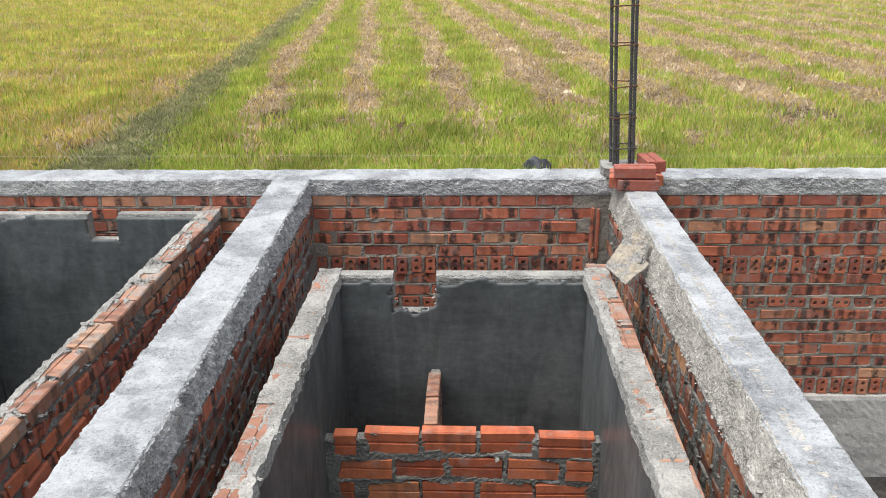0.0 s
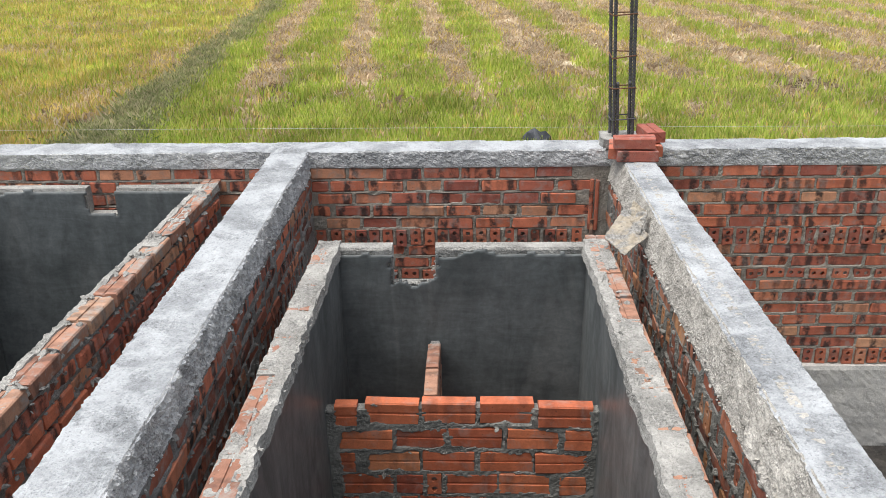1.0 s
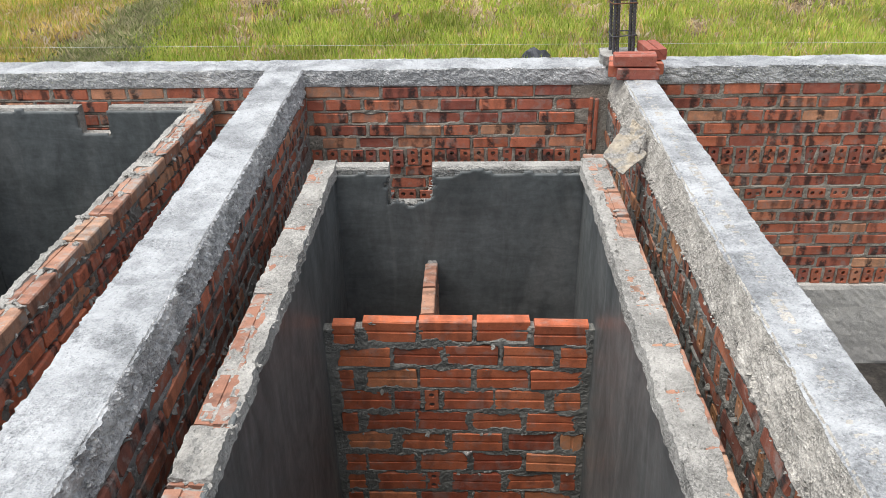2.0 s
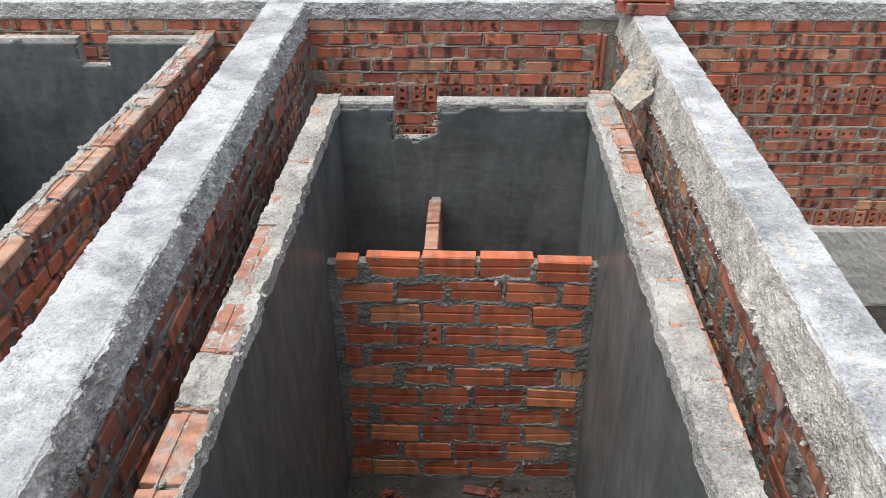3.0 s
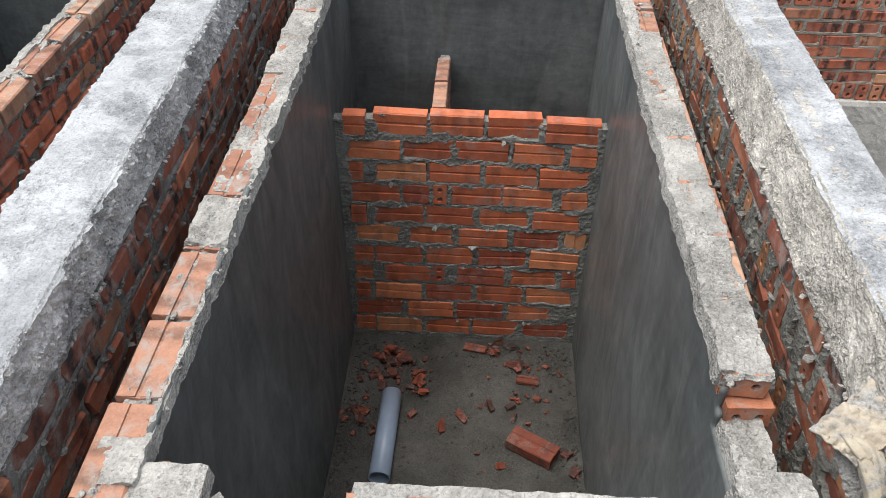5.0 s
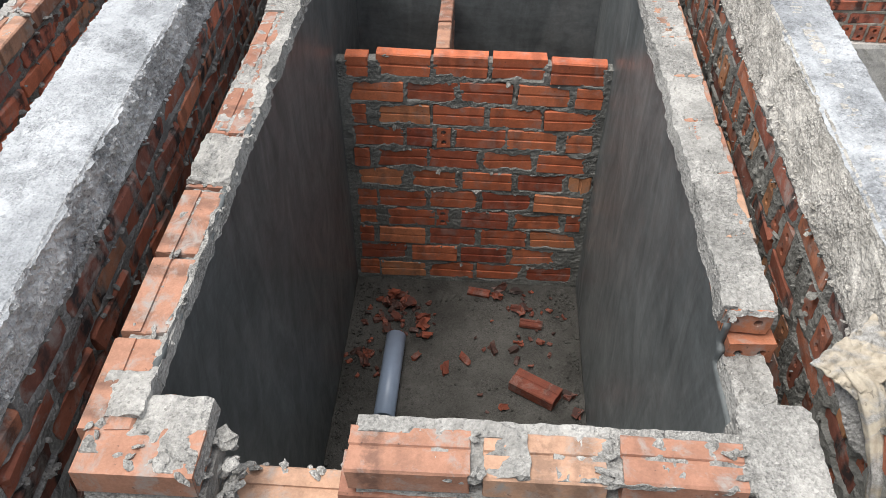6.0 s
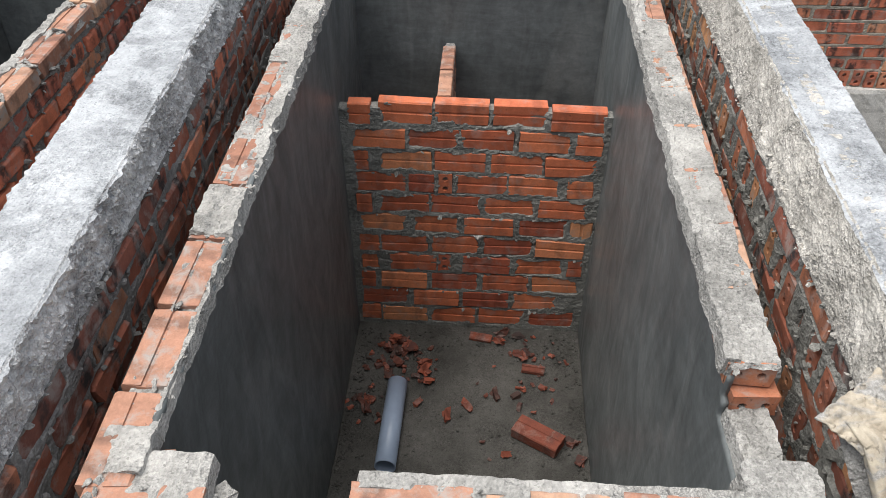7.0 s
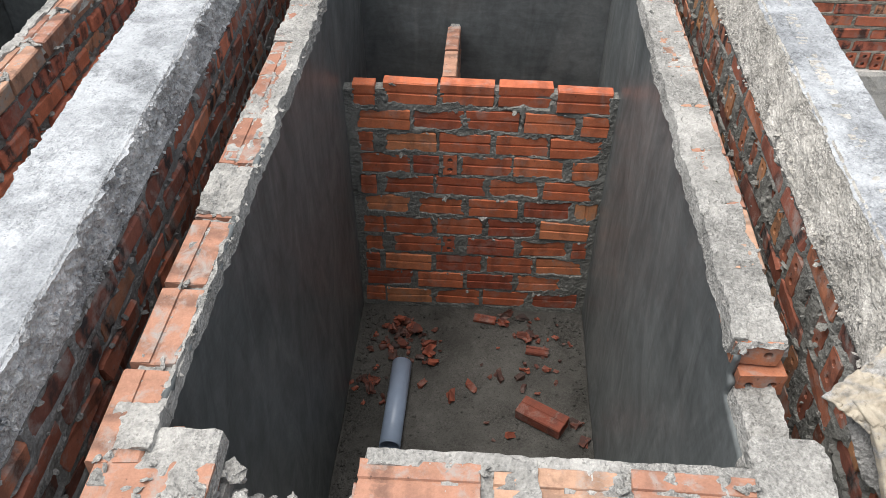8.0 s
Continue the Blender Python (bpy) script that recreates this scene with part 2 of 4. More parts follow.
def wobble(p, amps, seed=0.0):
    """Sum of noise octaves: amps are pairs of metres and waves a metre."""
    return sum(a * noise.noise(Vector((p[0] * f + seed, p[1] * f - seed, p[2] * f + 2 * seed))) for a, f in amps)


def slab(o, u, v, w, h, depth, step, amps, seed=0.0, edge=None):
    """A block whose front (o + u, v) is a fine uneven sheet; its back is flat. edge(s, t) moves a front point of the sheet (in the sheet's own metres)."""
    o, u, v = Vector(o), Vector(u).normalized(), Vector(v).normalized()
    n = u.cross(v)
    nu, nv = max(2, int(w / step)), max(2, int(h / step))
    verts, faces = [], []
    for j in range(nv + 1):
        for i in range(nu + 1):
            s, t = w * i / nu, h * j / nv
            if edge:
                s, t = edge(s, t)
            p = o + u * s + v * t
            verts.append(p + n * wobble(p, amps, seed))
    k = nu + 1
    for j in range(nv):
        for i in range(nu):
            a = j * k + i
            faces.append((a, a + 1, a + k + 1, a + k))
    ring = list(range(k)) + [j * k + nu for j in range(1, nv + 1)] + [nv * k + i for i in range(nu - 1, -1, -1)] + [j * k for j in range(nv - 1, 0, -1)]
    base = len(verts)
    for r in ring:
        p = verts[r]
        verts.append(p - n * (n.dot(p - o) + depth))
    c = len(ring)
    for i in range(c):
        j = (i + 1) % c
        faces.append((ring[j], ring[i], base + i, base + j))
    faces.append(tuple(base + i for i in range(c - 1, -1, -1)))
    return verts, faces


def bar(lo, hi, along, step, amps, seed=0.0, round_=0.012, shape=None, top=None):
    """A long cast or trowelled block between two corners, uneven all round. along: 0 for x, 1 for y, 2 for z. shape(p) may move each point."""
    lo, hi = Vector(lo), Vector(hi)
    a, b = [i for i in range(3) if i != along]
    na, nb = max(2, int((hi[a] - lo[a]) / step)), max(2, int((hi[b] - lo[b]) / step))
    loop = [(i / na, 0) for i in range(na)] + [(1, j / nb) for j in range(nb)] + [(1 - i / na, 1) for i in range(na)] + [(0, 1 - j / nb) for j in range(nb)]
    n = max(2, int((hi[along] - lo[along]) / step))
    verts, faces = [], []
    ca, cb = (lo[a] + hi[a]) / 2, (lo[b] + hi[b]) / 2
    for s in range(n + 1):
        for fa, fb in loop:
            p = Vector((0, 0, 0))
            p[a], p[b], p[along] = lo[a] + fa * (hi[a] - lo[a]), lo[b] + fb * (hi[b] - lo[b]), lo[along] + (hi[along] - lo[along]) * s / n
            out = Vector((0, 0, 0))
            out[a] = -1 if fa == 0 else 1 if fa == 1 else 0
            out[b] = -1 if fb == 0 else 1 if fb == 1 else 0
            flat, side = wobble(p, top, seed) if top else 0.0, wobble(p, amps, seed)
            if abs(out[a]) + abs(out[b]) == 2:
                side = max(side, 0.006)
            q = p.copy()
            for axis in (a, b):
                if out[axis]:
                    q[axis] += out[axis] * (flat if top and axis == 2 and out[axis] > 0 else side)
            if abs(out[a]) + abs(out[b]) == 2:
                q[a] -= out[a] * round_
                q[b] -= out[b] * round_ * 0.5
            verts.append(shape(q) if shape else q)
    c = len(loop)
    for s in range(n):
        for i in range(c):
            j = (i + 1) % c
            f = (s * c + i, s * c + j, (s + 1) * c + j, (s + 1) * c + i)
            faces.append(f if along != 1 else f[::-1])
    ends = (tuple(range(c - 1, -1, -1)), tuple(n * c + i for i in range(c)))
    faces += [e if along != 1 else e[::-1] for e in ends]
    return verts, faces


def lump(size, seed, amp=0.35, rings=6, around=10):
    """An irregular lump, flat-ish below."""
    verts, faces = [], []
    for r in range(rings + 1):
        t = math.pi * r / rings
        for k in range(around):
            f = 2 * math.pi * k / around
            d = Vector((math.sin(t) * math.cos(f), math.sin(t) * math.sin(f), math.cos(t)))
            g = 1 + amp * (noise.noise(d * 1.7 + Vector((seed, seed * 2, 0))) + 0.6 * noise.noise(d * 4.3 + Vector((seed, 0, seed))))
            verts.append(Vector((d.x * size[0], d.y * size[1], max(-0.35, d.z) * size[2])) * g)
    for r in range(rings):
        for k in range(around):
            j = (k + 1) % around
            faces.append((r * around + k, (r + 1) * around + k, (r + 1) * around + j, r * around + j))
    return verts, faces


# ---- bricks: 212 x 98 x 58 mm, grooved on the broad sides, two holes through the length ----
BL, BW, BH = 0.212, 0.098, 0.058


def grooved(length, mat, rng, width=BW, height=BH):
    """A brick along x, broad sides up and down, with a double groove on the upper one."""
    c, g, d = 0.0045, 0.002, 0.0045
    y, z = width / 2, height / 2
    prof = [(-y, -z + c), (-y + c, -z), (y - c, -z), (y, -z + c), (y, z - c), (y - c, z), (0.006 + g, z), (0.006, z - d), (-0.001, z - d), (-0.001 - g, z), (-y + c, z), (-y, z - c)]
    verts, faces = [], []
    for x in (-length / 2, length / 2):
        for py, pz in prof:
            verts.append((x + rng.uniform(-0.003, 0.003), py + rng.uniform(-0.0015, 0.0015), pz + rng.uniform(-0.001, 0.001)))
    k = len(prof)
    faces = [(i, (i + 1) % k, k + (i + 1) % k, k + i) for i in range(k)]
    faces = [f[::-1] for f in faces] + [tuple(range(k)), tuple(range(2 * k - 1, k - 1, -1))]
    return mesh_of("brick", verts, [f[::-1] for f in faces], mat)


def chamfered(length, width, height, mat, rng, c=0.006, rough=0.0045):
    """A worn brick along x with broken edges."""
    bm = bmesh.new()
    bmesh.ops.create_cube(bm, size=1.0)
    for v in bm.verts:
        v.co = Vector((v.co.x * length, v.co.y * width, v.co.z * height))
    bmesh.ops.bevel(bm, geom=bm.edges[:], offset=c, segments=1, affect="EDGES")
    for v in bm.verts:
        v.co += Vector([rng.uniform(-rough, rough) for _ in range(3)])
    me = bpy.data.meshes.new("brick")
    bm.to_mesh(me)
    bm.free()
    me.materials.append(mat)
    return me


def holed(length, width, height, mat, rng, hole=0.013):
    """A brick seen on its end: length along y, the end with two round holes faces -y; width along x."""
    verts, faces = [], []
    x0, z0, y0, y1 = width / 2, height / 2, -length / 2, length / 2
    for side in (-1, 1):
        b = len(verts)
        cx = side * x0 / 2
        r = min(hole, height * 0.23)
        ang = [math.pi / 4 * k for k in range(8)]
        for a in ang:
            ex, ez = math.cos(a), math.sin(a)
            m = max(abs(ex), abs(ez))
            verts.append((cx + ex / m * x0 / 2 + (rng.uniform(-0.003, 0.003) if abs(cx + ex / m * x0 / 2) > x0 * 0.9 else 0), y0, ez / m * z0 + rng.uniform(-0.002, 0.002)))
        for a in ang:
            verts.append((cx + math.cos(a) * r, y0, math.sin(a) * r))
        for a in ang:
            verts.append((cx + math.cos(a) * r, y0 + 0.035, math.sin(a) * r))
        for k in range(8):
            j = (k + 1) % 8
            faces += [(b + k, b + j, b + 8 + j, b + 8 + k), (b + 8 + k, b + 8 + j, b + 16 + j, b + 16 + k)]
        faces.append(tuple(b + 16 + k for k in range(8)))
    b = len(verts)
    verts += [(sx * x0, yy, sz * z0) for yy in (y0, y1) for sx, sz in ((-1, -1), (1, -1), (1, 1), (-1, 1))]
    faces += [(b + 0, b + 4, b + 5, b + 1), (b + 1, b + 5, b + 6, b + 2), (b + 2, b + 6, b + 7, b + 3), (b + 3, b + 7, b + 4, b + 0), (b + 4, b + 7, b + 6, b + 5)]
    return mesh_of("brick", verts, faces, mat)


RNG = random.Random(7)
GROOVED = {k: [grooved(BL * k * 1.02, brick_red, RNG) for _ in range(7)] for k in (1.0, 0.5, 0.42, 0.3)}
GROOVED_PALE = {k: [grooved(BL * k, brick_pale, RNG) for _ in range(6)] for k in (1.0, 0.5)}
GROOVED_OLD = [grooved(BL, brick_old, RNG) for _ in range(4)]
NORTH_LONG = 0.199
NORTH_BRICK = {k: [chamfered(NORTH_LONG * k, BW, BH + 0.003, brick_old, RNG, 0.005, 0.003) for _ in range(8)] for k in (1.0, 0.5)}
SOOT = [chamfered(BL, BW, BH, brick_soot, RNG, 0.008, 0.006) for _ in range(8)]
HOLED_SOOT = [holed(BL, BW, BH, brick_soot, RNG) for _ in range(5)]
OLD = {k: [chamfered(BL * k, BW, BH, brick_old, RNG) for _ in range(6)] for k in (1.0, 0.5)}
HOLED_OLD = [holed(BL, BW, BH, brick_old, RNG) for _ in range(6)]
HOLED_ORANGE = [holed(BL, BW, BH, brick_orange, RNG, 0.010) for _ in range(5)]
ORANGE = [chamfered(BL, BW, BH, brick_orange, RNG) for _ in range(5)]
HOLED_PALE = [holed(BL, BW, BH, brick_pale, RNG, 0.011) for _ in range(3)]
HOLED_RED = [holed(BL, BW, BH, brick_red, RNG) for _ in range(3)]


def lay(parent, pool, x, y, z, rx=0, ry=0, rz=0, loose=1.0):
    """One brick as a piece of parent, a little out of true."""
    return part("brick", RNG.choice(pool), parent, "", pose(x + RNG.uniform(-0.002, 0.002) * loose, y + RNG.uniform(-0.003, 0.003) * loose, z + RNG.uniform(-0.002, 0.002) * loose,
                rx + RNG.uniform(-1, 1) * loose, ry + RNG.uniform(-0.8, 0.8) * loose, rz + RNG.uniform(-1, 1) * loose))


def structure(name, data, label, category):
    me = mesh_of(name, *data) if not isinstance(data, bpy.types.Mesh) else data
    return tagged(new(name, me), label, category, kind="structure")


# ---- plan: z = 0 is the floor of the tank, y runs towards the field ----
TX0, TX1, TY0, TY1, TZ = -0.517, 0.56, 0.93, 3.565, 1.70      # inside of the tank
BEAM, BASE = 1.86, -0.08                                       # top of the ring beam, outdoor ground
FAR = 4.66                                                     # front of the boundary wall
COURSE, PITCH = 0.0765, 0.232
ROUGH = ((0.006, 9), (0.005, 28), (0.003, 75))
CRUST = ((0.006, 6), (0.006, 20), (0.009, 45), (0.006, 105))
CAST = ((0.006, 4), (0.004, 14), (0.006, 40), (0.004, 95))
SANDY = ((0.006, 5), (0.006, 16), (0.0045, 45), (0.003, 100))
TROWEL = ((0.006, 5), (0.004, 16), (0.003, 50), (0.002, 110))


def joined(*pieces):
    verts, faces = [], []
    for v, f in pieces:
        b = len(verts)
        verts += list(v)
        faces += [tuple(i + b for i in q) for q in f]
    return verts, faces


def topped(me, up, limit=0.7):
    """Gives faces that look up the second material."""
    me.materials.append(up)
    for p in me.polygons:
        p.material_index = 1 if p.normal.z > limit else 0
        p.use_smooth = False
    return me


def sheet(o, u, v, w, h, step, amps, seed, keep):
    """An uneven skin on a wall, where keep(s, t) is true."""
    o, u, v = Vector(o), Vector(u), Vector(v)
    n = u.cross(v)
    nu, nv = int(w / step), int(h / step)
    verts, faces, k = [], [], nu + 1
    for j in range(nv + 1):
        for i in range(k):
            p = o + u * (w * i / nu) + v * (h * j / nv)
            p += n * wobble(p, amps, seed) + (u * wobble(p, ((0.004, 40),), 3) + v * wobble(p, ((0.004, 40),), 9))
            verts.append(p)
    for j in range(nv):
        for i in range(nu):
            if keep(w * (i + 0.5) / nu, h * (j + 0.5) / nv):
                faces.append((j * k + i, j * k + i + 1, (j + 1) * k + i + 1, (j + 1) * k + i))
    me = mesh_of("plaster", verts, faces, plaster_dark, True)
    bm = bmesh.new()
    bm.from_mesh(me)
    bmesh.ops.delete(bm, geom=[x for x in bm.verts if not x.link_faces], context="VERTS")
    bm.to_mesh(me)
    bm.free()
    return me


def plastered(parent, *spec):
    ob = part("plaster", sheet(*spec), parent, "dark grey trowelled cement plaster")
    s = ob.modifiers.new("thickness", "SOLIDIFY")
    s.thickness, s.offset = 0.014, -1.0
    return ob


def jointed(ob, o, u, v, w, h, depth, step, rects, mat, seed, smear=0.008, deep=0.014, flush=0.001, bend=None):
    """Fills ob with the mortar between bricks: near flush in the joints, smeared unevenly over the bricks' edges, set back behind their faces."""
    o, u, v = Vector(o), Vector(u).normalized(), Vector(v).normalized()
    n = u.cross(v)
    nu, nv = int(w / step), int(h / step)
    s, t = np.meshgrid(np.linspace(0, w, nu + 1), np.linspace(0, h, nv + 1))
    inside = np.full(s.shape, -1.0)
    for cs, ct, bw, bh in rects:
        i0, i1 = max(0, int((cs - bw) / step)), min(nu + 1, int((cs + bw) / step) + 2)
        j0, j1 = max(0, int((ct - bh) / step)), min(nv + 1, int((ct + bh) / step) + 2)
        if i0 < i1 and j0 < j1:
            d = np.minimum(bw / 2 - np.abs(s[j0:j1, i0:i1] - cs), bh / 2 - np.abs(t[j0:j1, i0:i1] - ct))
            inside[j0:j1, i0:i1] = np.maximum(inside[j0:j1, i0:i1], d)
    verts, faces, k = [], [], nu + 1
    for j in range(nv + 1):
        for i in range(nu + 1):
            p = o + u * float(s[j, i]) + v * float(t[j, i])
            reach = smear * (0.35 + 1.6 * noise.noise(Vector((p.x * 8 + seed, p.y * 8, p.z * 11))) + 0.8 * noise.noise(Vector((p.x * 34, p.y * 34 + seed, p.z * 40))))
            e = min(1.0, max(0.0, (float(inside[j, i]) - reach) / 0.006))
            p = p + n * (flush - deep * e + (1 - e) * wobble(p, ((0.0035, 25), (0.003, 70)), seed))
            verts.append(p)
    for j in range(nv):
        for i in range(nu):
            a = j * k + i
            faces.append((a, a + 1, a + k + 1, a + k))
    ring = list(range(k)) + [j * k + nu for j in range(1, nv + 1)] + [nv * k + i for i in range(nu - 1, -1, -1)] + [j * k for j in range(nv - 1, 0, -1)]
    base = len(verts)
    for r in ring:
        verts.append(verts[r] - n * (n.dot(verts[r] - o) + depth))
    c = len(ring)
    faces += [(ring[(i + 1) % c], ring[i], base + i, base + (i + 1) % c) for i in range(c)]
    faces.append(tuple(base + i for i in range(c - 1, -1, -1)))
    if bend:
        verts = [bend(p) for p in verts]
    old = ob.data
    ob.data = mesh_of(ob.name, verts, faces, mat)
    bpy.data.meshes.remove(old)


# ---- ground: one sheet to the horizon ----
def lateral(x, y):
    return 0.9945 * x + 0.1048 * y


def straw_share(x, y):
    """How much dry straw lies at a place: windrows of the harvester run away from the wall."""
    u = lateral(x, y) + 0.25 * noise.noise(Vector((x * 0.3, y * 0.12, 3.0)))
    n = noise.noise(Vector((x * 0.9, y * 0.35, 0.0)))
    if u < -4.6:
        s = max(0.0, 0.16 + 0.5 * noise.noise(Vector((x * 0.25 + y * 0.2, y * 0.5, 7.0)))) + (0.55 if u > -5.8 and y < 24 else 0.0) * (0.6 + n)
    else:
        d = abs((u + 0.45 + 1.075) % 2.15 - 1.075)
        s = min(1.0, max(0.0, ((0.58 if u < 2.8 else 0.8) + 0.35 * n - d) / 0.3))
        if y < 17:
            s *= max(0.15, (y - 12.5) / 4.5) if u < 2 else 0.45
        s = max(s, 0.2 + 0.45 * n, (0.25 + 1.1 * noise.noise(Vector((x * 1.5, y * 1.1, 12.0)))) * (1.0 if y < 16 else 0.4))
    return min(1.0, max(0.0, s))


BARE = ((-3.75, 16.5, 0.75, 1.2), (-3.0, 14.6, 0.6, 0.8), (-1.2, 14.9, 0.8, 0.9), (6.6, 16.1, 1.5, 1.4), (8.3, 14.6, 0.8, 1.0), (2.4, 13.4, 0.6, 0.8), (-6.4, 13.4, 0.9, 0.9))


def bare_share(x, y):
    """Patches of trampled mud and rotting straw."""
    s = max(1.0 - math.hypot((x - a) / w, (y - b) / h) for a, b, w, h in BARE)
    return max(0.0, min(1.0, 1.6 * s + 0.6 * noise.noise(Vector((x * 1.7, y * 1.7, 2.0)))))


def dyke_share(x, y):
    d = abs(lateral(x, y) + 4.12 + 0.2 * noise.noise(Vector((0, y * 0.3, 1.0))))
    return max(0.0, min(1.0, 1.25 - d / (0.44 + 0.03 * max(0.0, min(5.0, 18.0 - y)))))


def ground_mesh():
    xs = [-3000, -600, -150, -70, -46, -35, -28, -22] + [-18 + 0.25 * i for i in range(145)] + [22, 28, 35, 46] + [70, 150, 600, 3000]
    ys = [-3000, -300, -40, -7, -3, 0, 2, 4] + [4.88, 4.95, 7.0, 9.0] + [10 + 0.3 * i for i in range(70)] + [31 + 0.75 * i for i in range(60)] + [80, 95, 120, 180, 300, 700, 3000]
    verts = [(x, y, BASE + (0.14 * dyke_share(x, y) + 0.03 * noise.noise(Vector((x, y, 0))) if y > 6 and abs(x) < 60 else 0.0)) for y in ys for x in xs]
    k = len(xs)
    faces = [(j * k + i, j * k + i + 1, (j + 1) * k + i + 1, (j + 1) * k + i) for j in range(len(ys) - 1) for i in range(k - 1)]
    me = mesh_of("ground", verts, faces, field_soil, True)
    for name, fn in (("straw", straw_share), ("dyke", dyke_share), ("bare", bare_share), ("yard", lambda x, y: 1.0 if -8 < y < 4.9 and abs(x) < 8 else 0.0)):
        me.attributes.new(name, "FLOAT", "POINT").data.foreach_set("value", [fn(v[0], v[1]) if abs(v[0]) < 200 and abs(v[1]) < 400 else 0.3 * (name == "straw") for v in verts])
    return me


def field_material():
    m, nt, b = material("stubble_field", 0.95, 0.1)
    def share(name):
        n = nt.nodes.new("ShaderNodeAttribute")
        n.attribute_name = name
        return n.outputs["Fac"]
    pos = place(nt)
    green = ramp(nt, grain(nt, 2.5, 6, 0.7), [(0.3, (0.24, 0.28, 0.03)), (0.55, (0.38, 0.40, 0.06)), (0.75, (0.50, 0.45, 0.15))])
    straw = ramp(nt, grain(nt, 1.0, 5, 0.7, stretched(nt, (14.0, 4.0, 4.0))), [(0.3, (0.42, 0.33, 0.21)), (0.7, (0.80, 0.68, 0.50))])
    col = mix(nt, ramp(nt, calc(nt, "ADD", share("straw"), calc(nt, "MULTIPLY", calc(nt, "SUBTRACT", grain(nt, 6, 4, 0.7), 0.5), 0.7)), [(0.3, 0.0), (0.6, 1.0)]), green, straw)
    col = mix(nt, calc(nt, "MULTIPLY", share("dyke"), 0.7), col, ramp(nt, grain(nt, 4, 5, 0.7), [(0.3, (0.18, 0.17, 0.10)), (0.7, (0.42, 0.36, 0.24))]))
    col = mix(nt, share("bare"), col, ramp(nt, grain(nt, 9, 6, 0.7), [(0.3, (0.15, 0.12, 0.075)), (0.7, (0.36, 0.31, 0.22))]))
    col = mix(nt, share("yard"), col, ramp(nt, grain(nt, 7, 6, 0.7), [(0.3, (0.03, 0.03, 0.03)), (0.7, (0.11, 0.10, 0.09))]))
    col = mix(nt, 0.6, col, ramp(nt, grain(nt, 18, 5, 0.75), [(0.3, 0.45), (0.7, 1.3)]), "MULTIPLY")
    nt.links.new(col, b.inputs["Base Color"])
    bumped(nt, b, grain(nt, 12, 5, 0.7), 1.0, 0.05)
    return m


field_soil = field_material()
ground = structure("ground", ground_mesh(), "flat harvested rice field with strips of straw", "field")


def blades(name, mat, count, pick, height, width, lean, rng, label, category, thin=1.0):
    """Thin leaves, three to a tuft, joined; pick gives the chance at a place."""
    made = []
    while len(made) < count:
        q = rng.random((4096, 3))
        y = 10.8 + 70.0 * q[:, 0] ** 2.3
        x = (q[:, 1] * 2 - 1) * (0.6 * y + 1.5)
        for a, b, c in zip(x, y, q[:, 2]):
            if c < pick(a, b) * (1 - 0.9 * bare_share(a, b) * thin) * (0.25 + 1.4 * max(0.0, 0.4 + noise.noise(Vector((a * 1.2, b * 0.7, 5.0))))):
                made.append((a, b))
                if len(made) == count:
                    break
    at = np.repeat(np.array(made), 6, axis=0)
    n = len(at)
    far = 1 + np.maximum(0, at[:, 1] - 15) / 18
    at = at + rng.normal(0, 0.05, (n, 2)) * far[:, None]
    h = height * rng.uniform(0.55, 1.25, n) * np.where(at[:, 1] < 16, 1.2, 1.0)
    w = width * rng.uniform(0.7, 1.4, n) * far
    f, g = rng.uniform(0, 2 * np.pi, n), rng.uniform(0, 2 * np.pi, n)
    bend = h * lean * rng.uniform(0.1, 1.0, n)
    co = np.zeros((n, 4, 3))
    co[:, 0, 0], co[:, 0, 1] = at[:, 0] - w * np.cos(f), at[:, 1] - w * np.sin(f) * 0.3
    co[:, 1, 0], co[:, 1, 1] = at[:, 0] + w * np.cos(f), at[:, 1] + w * np.sin(f) * 0.3
    co[:, 2, 0], co[:, 2, 1] = co[:, 1, 0] + bend * 0.3 * np.cos(g) - w * 0.3, co[:, 1, 1] + bend * 0.3 * np.sin(g)
    co[:, 3, 0], co[:, 3, 1] = at[:, 0] + bend * np.cos(g), at[:, 1] + bend * np.sin(g)
    co[:, :2, 2] = BASE - 0.01
    co[:, 2, 2], co[:, 3, 2] = BASE + h * 0.6, BASE + h * (1 - 0.25 * lean)
    me = bpy.data.meshes.new(name)
    me.vertices.add(4 * n)
    me.vertices.foreach_set("co", co.ravel())
    me.loops.add(4 * n)
    me.loops.foreach_set("vertex_index", np.arange(4 * n, dtype=np.int32))
    me.polygons.add(n)
    me.polygons.foreach_set("loop_start", np.arange(0, 4 * n, 4, dtype=np.int32))
    me.update(calc_edges=True)
    me.materials.append(mat)
    return tagged(new(name, me), label, category, kind="stuff")


GR = np.random.default_rng(11)
blades("green_rice_regrowth", grass_green, 42000, lambda x, y: (1 - straw_share(x, y)) * (1 - dyke_share(x, y)) * (1.0 if lateral(x, y) > -4.1 else 0.22), 0.24, 0.0042, 0.3, GR, "bright green rice regrowth standing in the stubble", "grass")
blades("ripening_rice", grass_yellow, 28000, lambda x, y: (1.0 if lateral(x, y) < -4.1 else 0.34) * (1 - dyke_share(x, y)), 0.22, 0.0042, 0.35, GR, "yellowing rice leaves and thin stalks", "grass")
blades("dry_straw", straw_dry, 36000, lambda x, y: straw_share(x, y) ** 1.3, 0.19, 0.0045, 0.8, GR, "pale dry rice straw lying in strips", "straw")
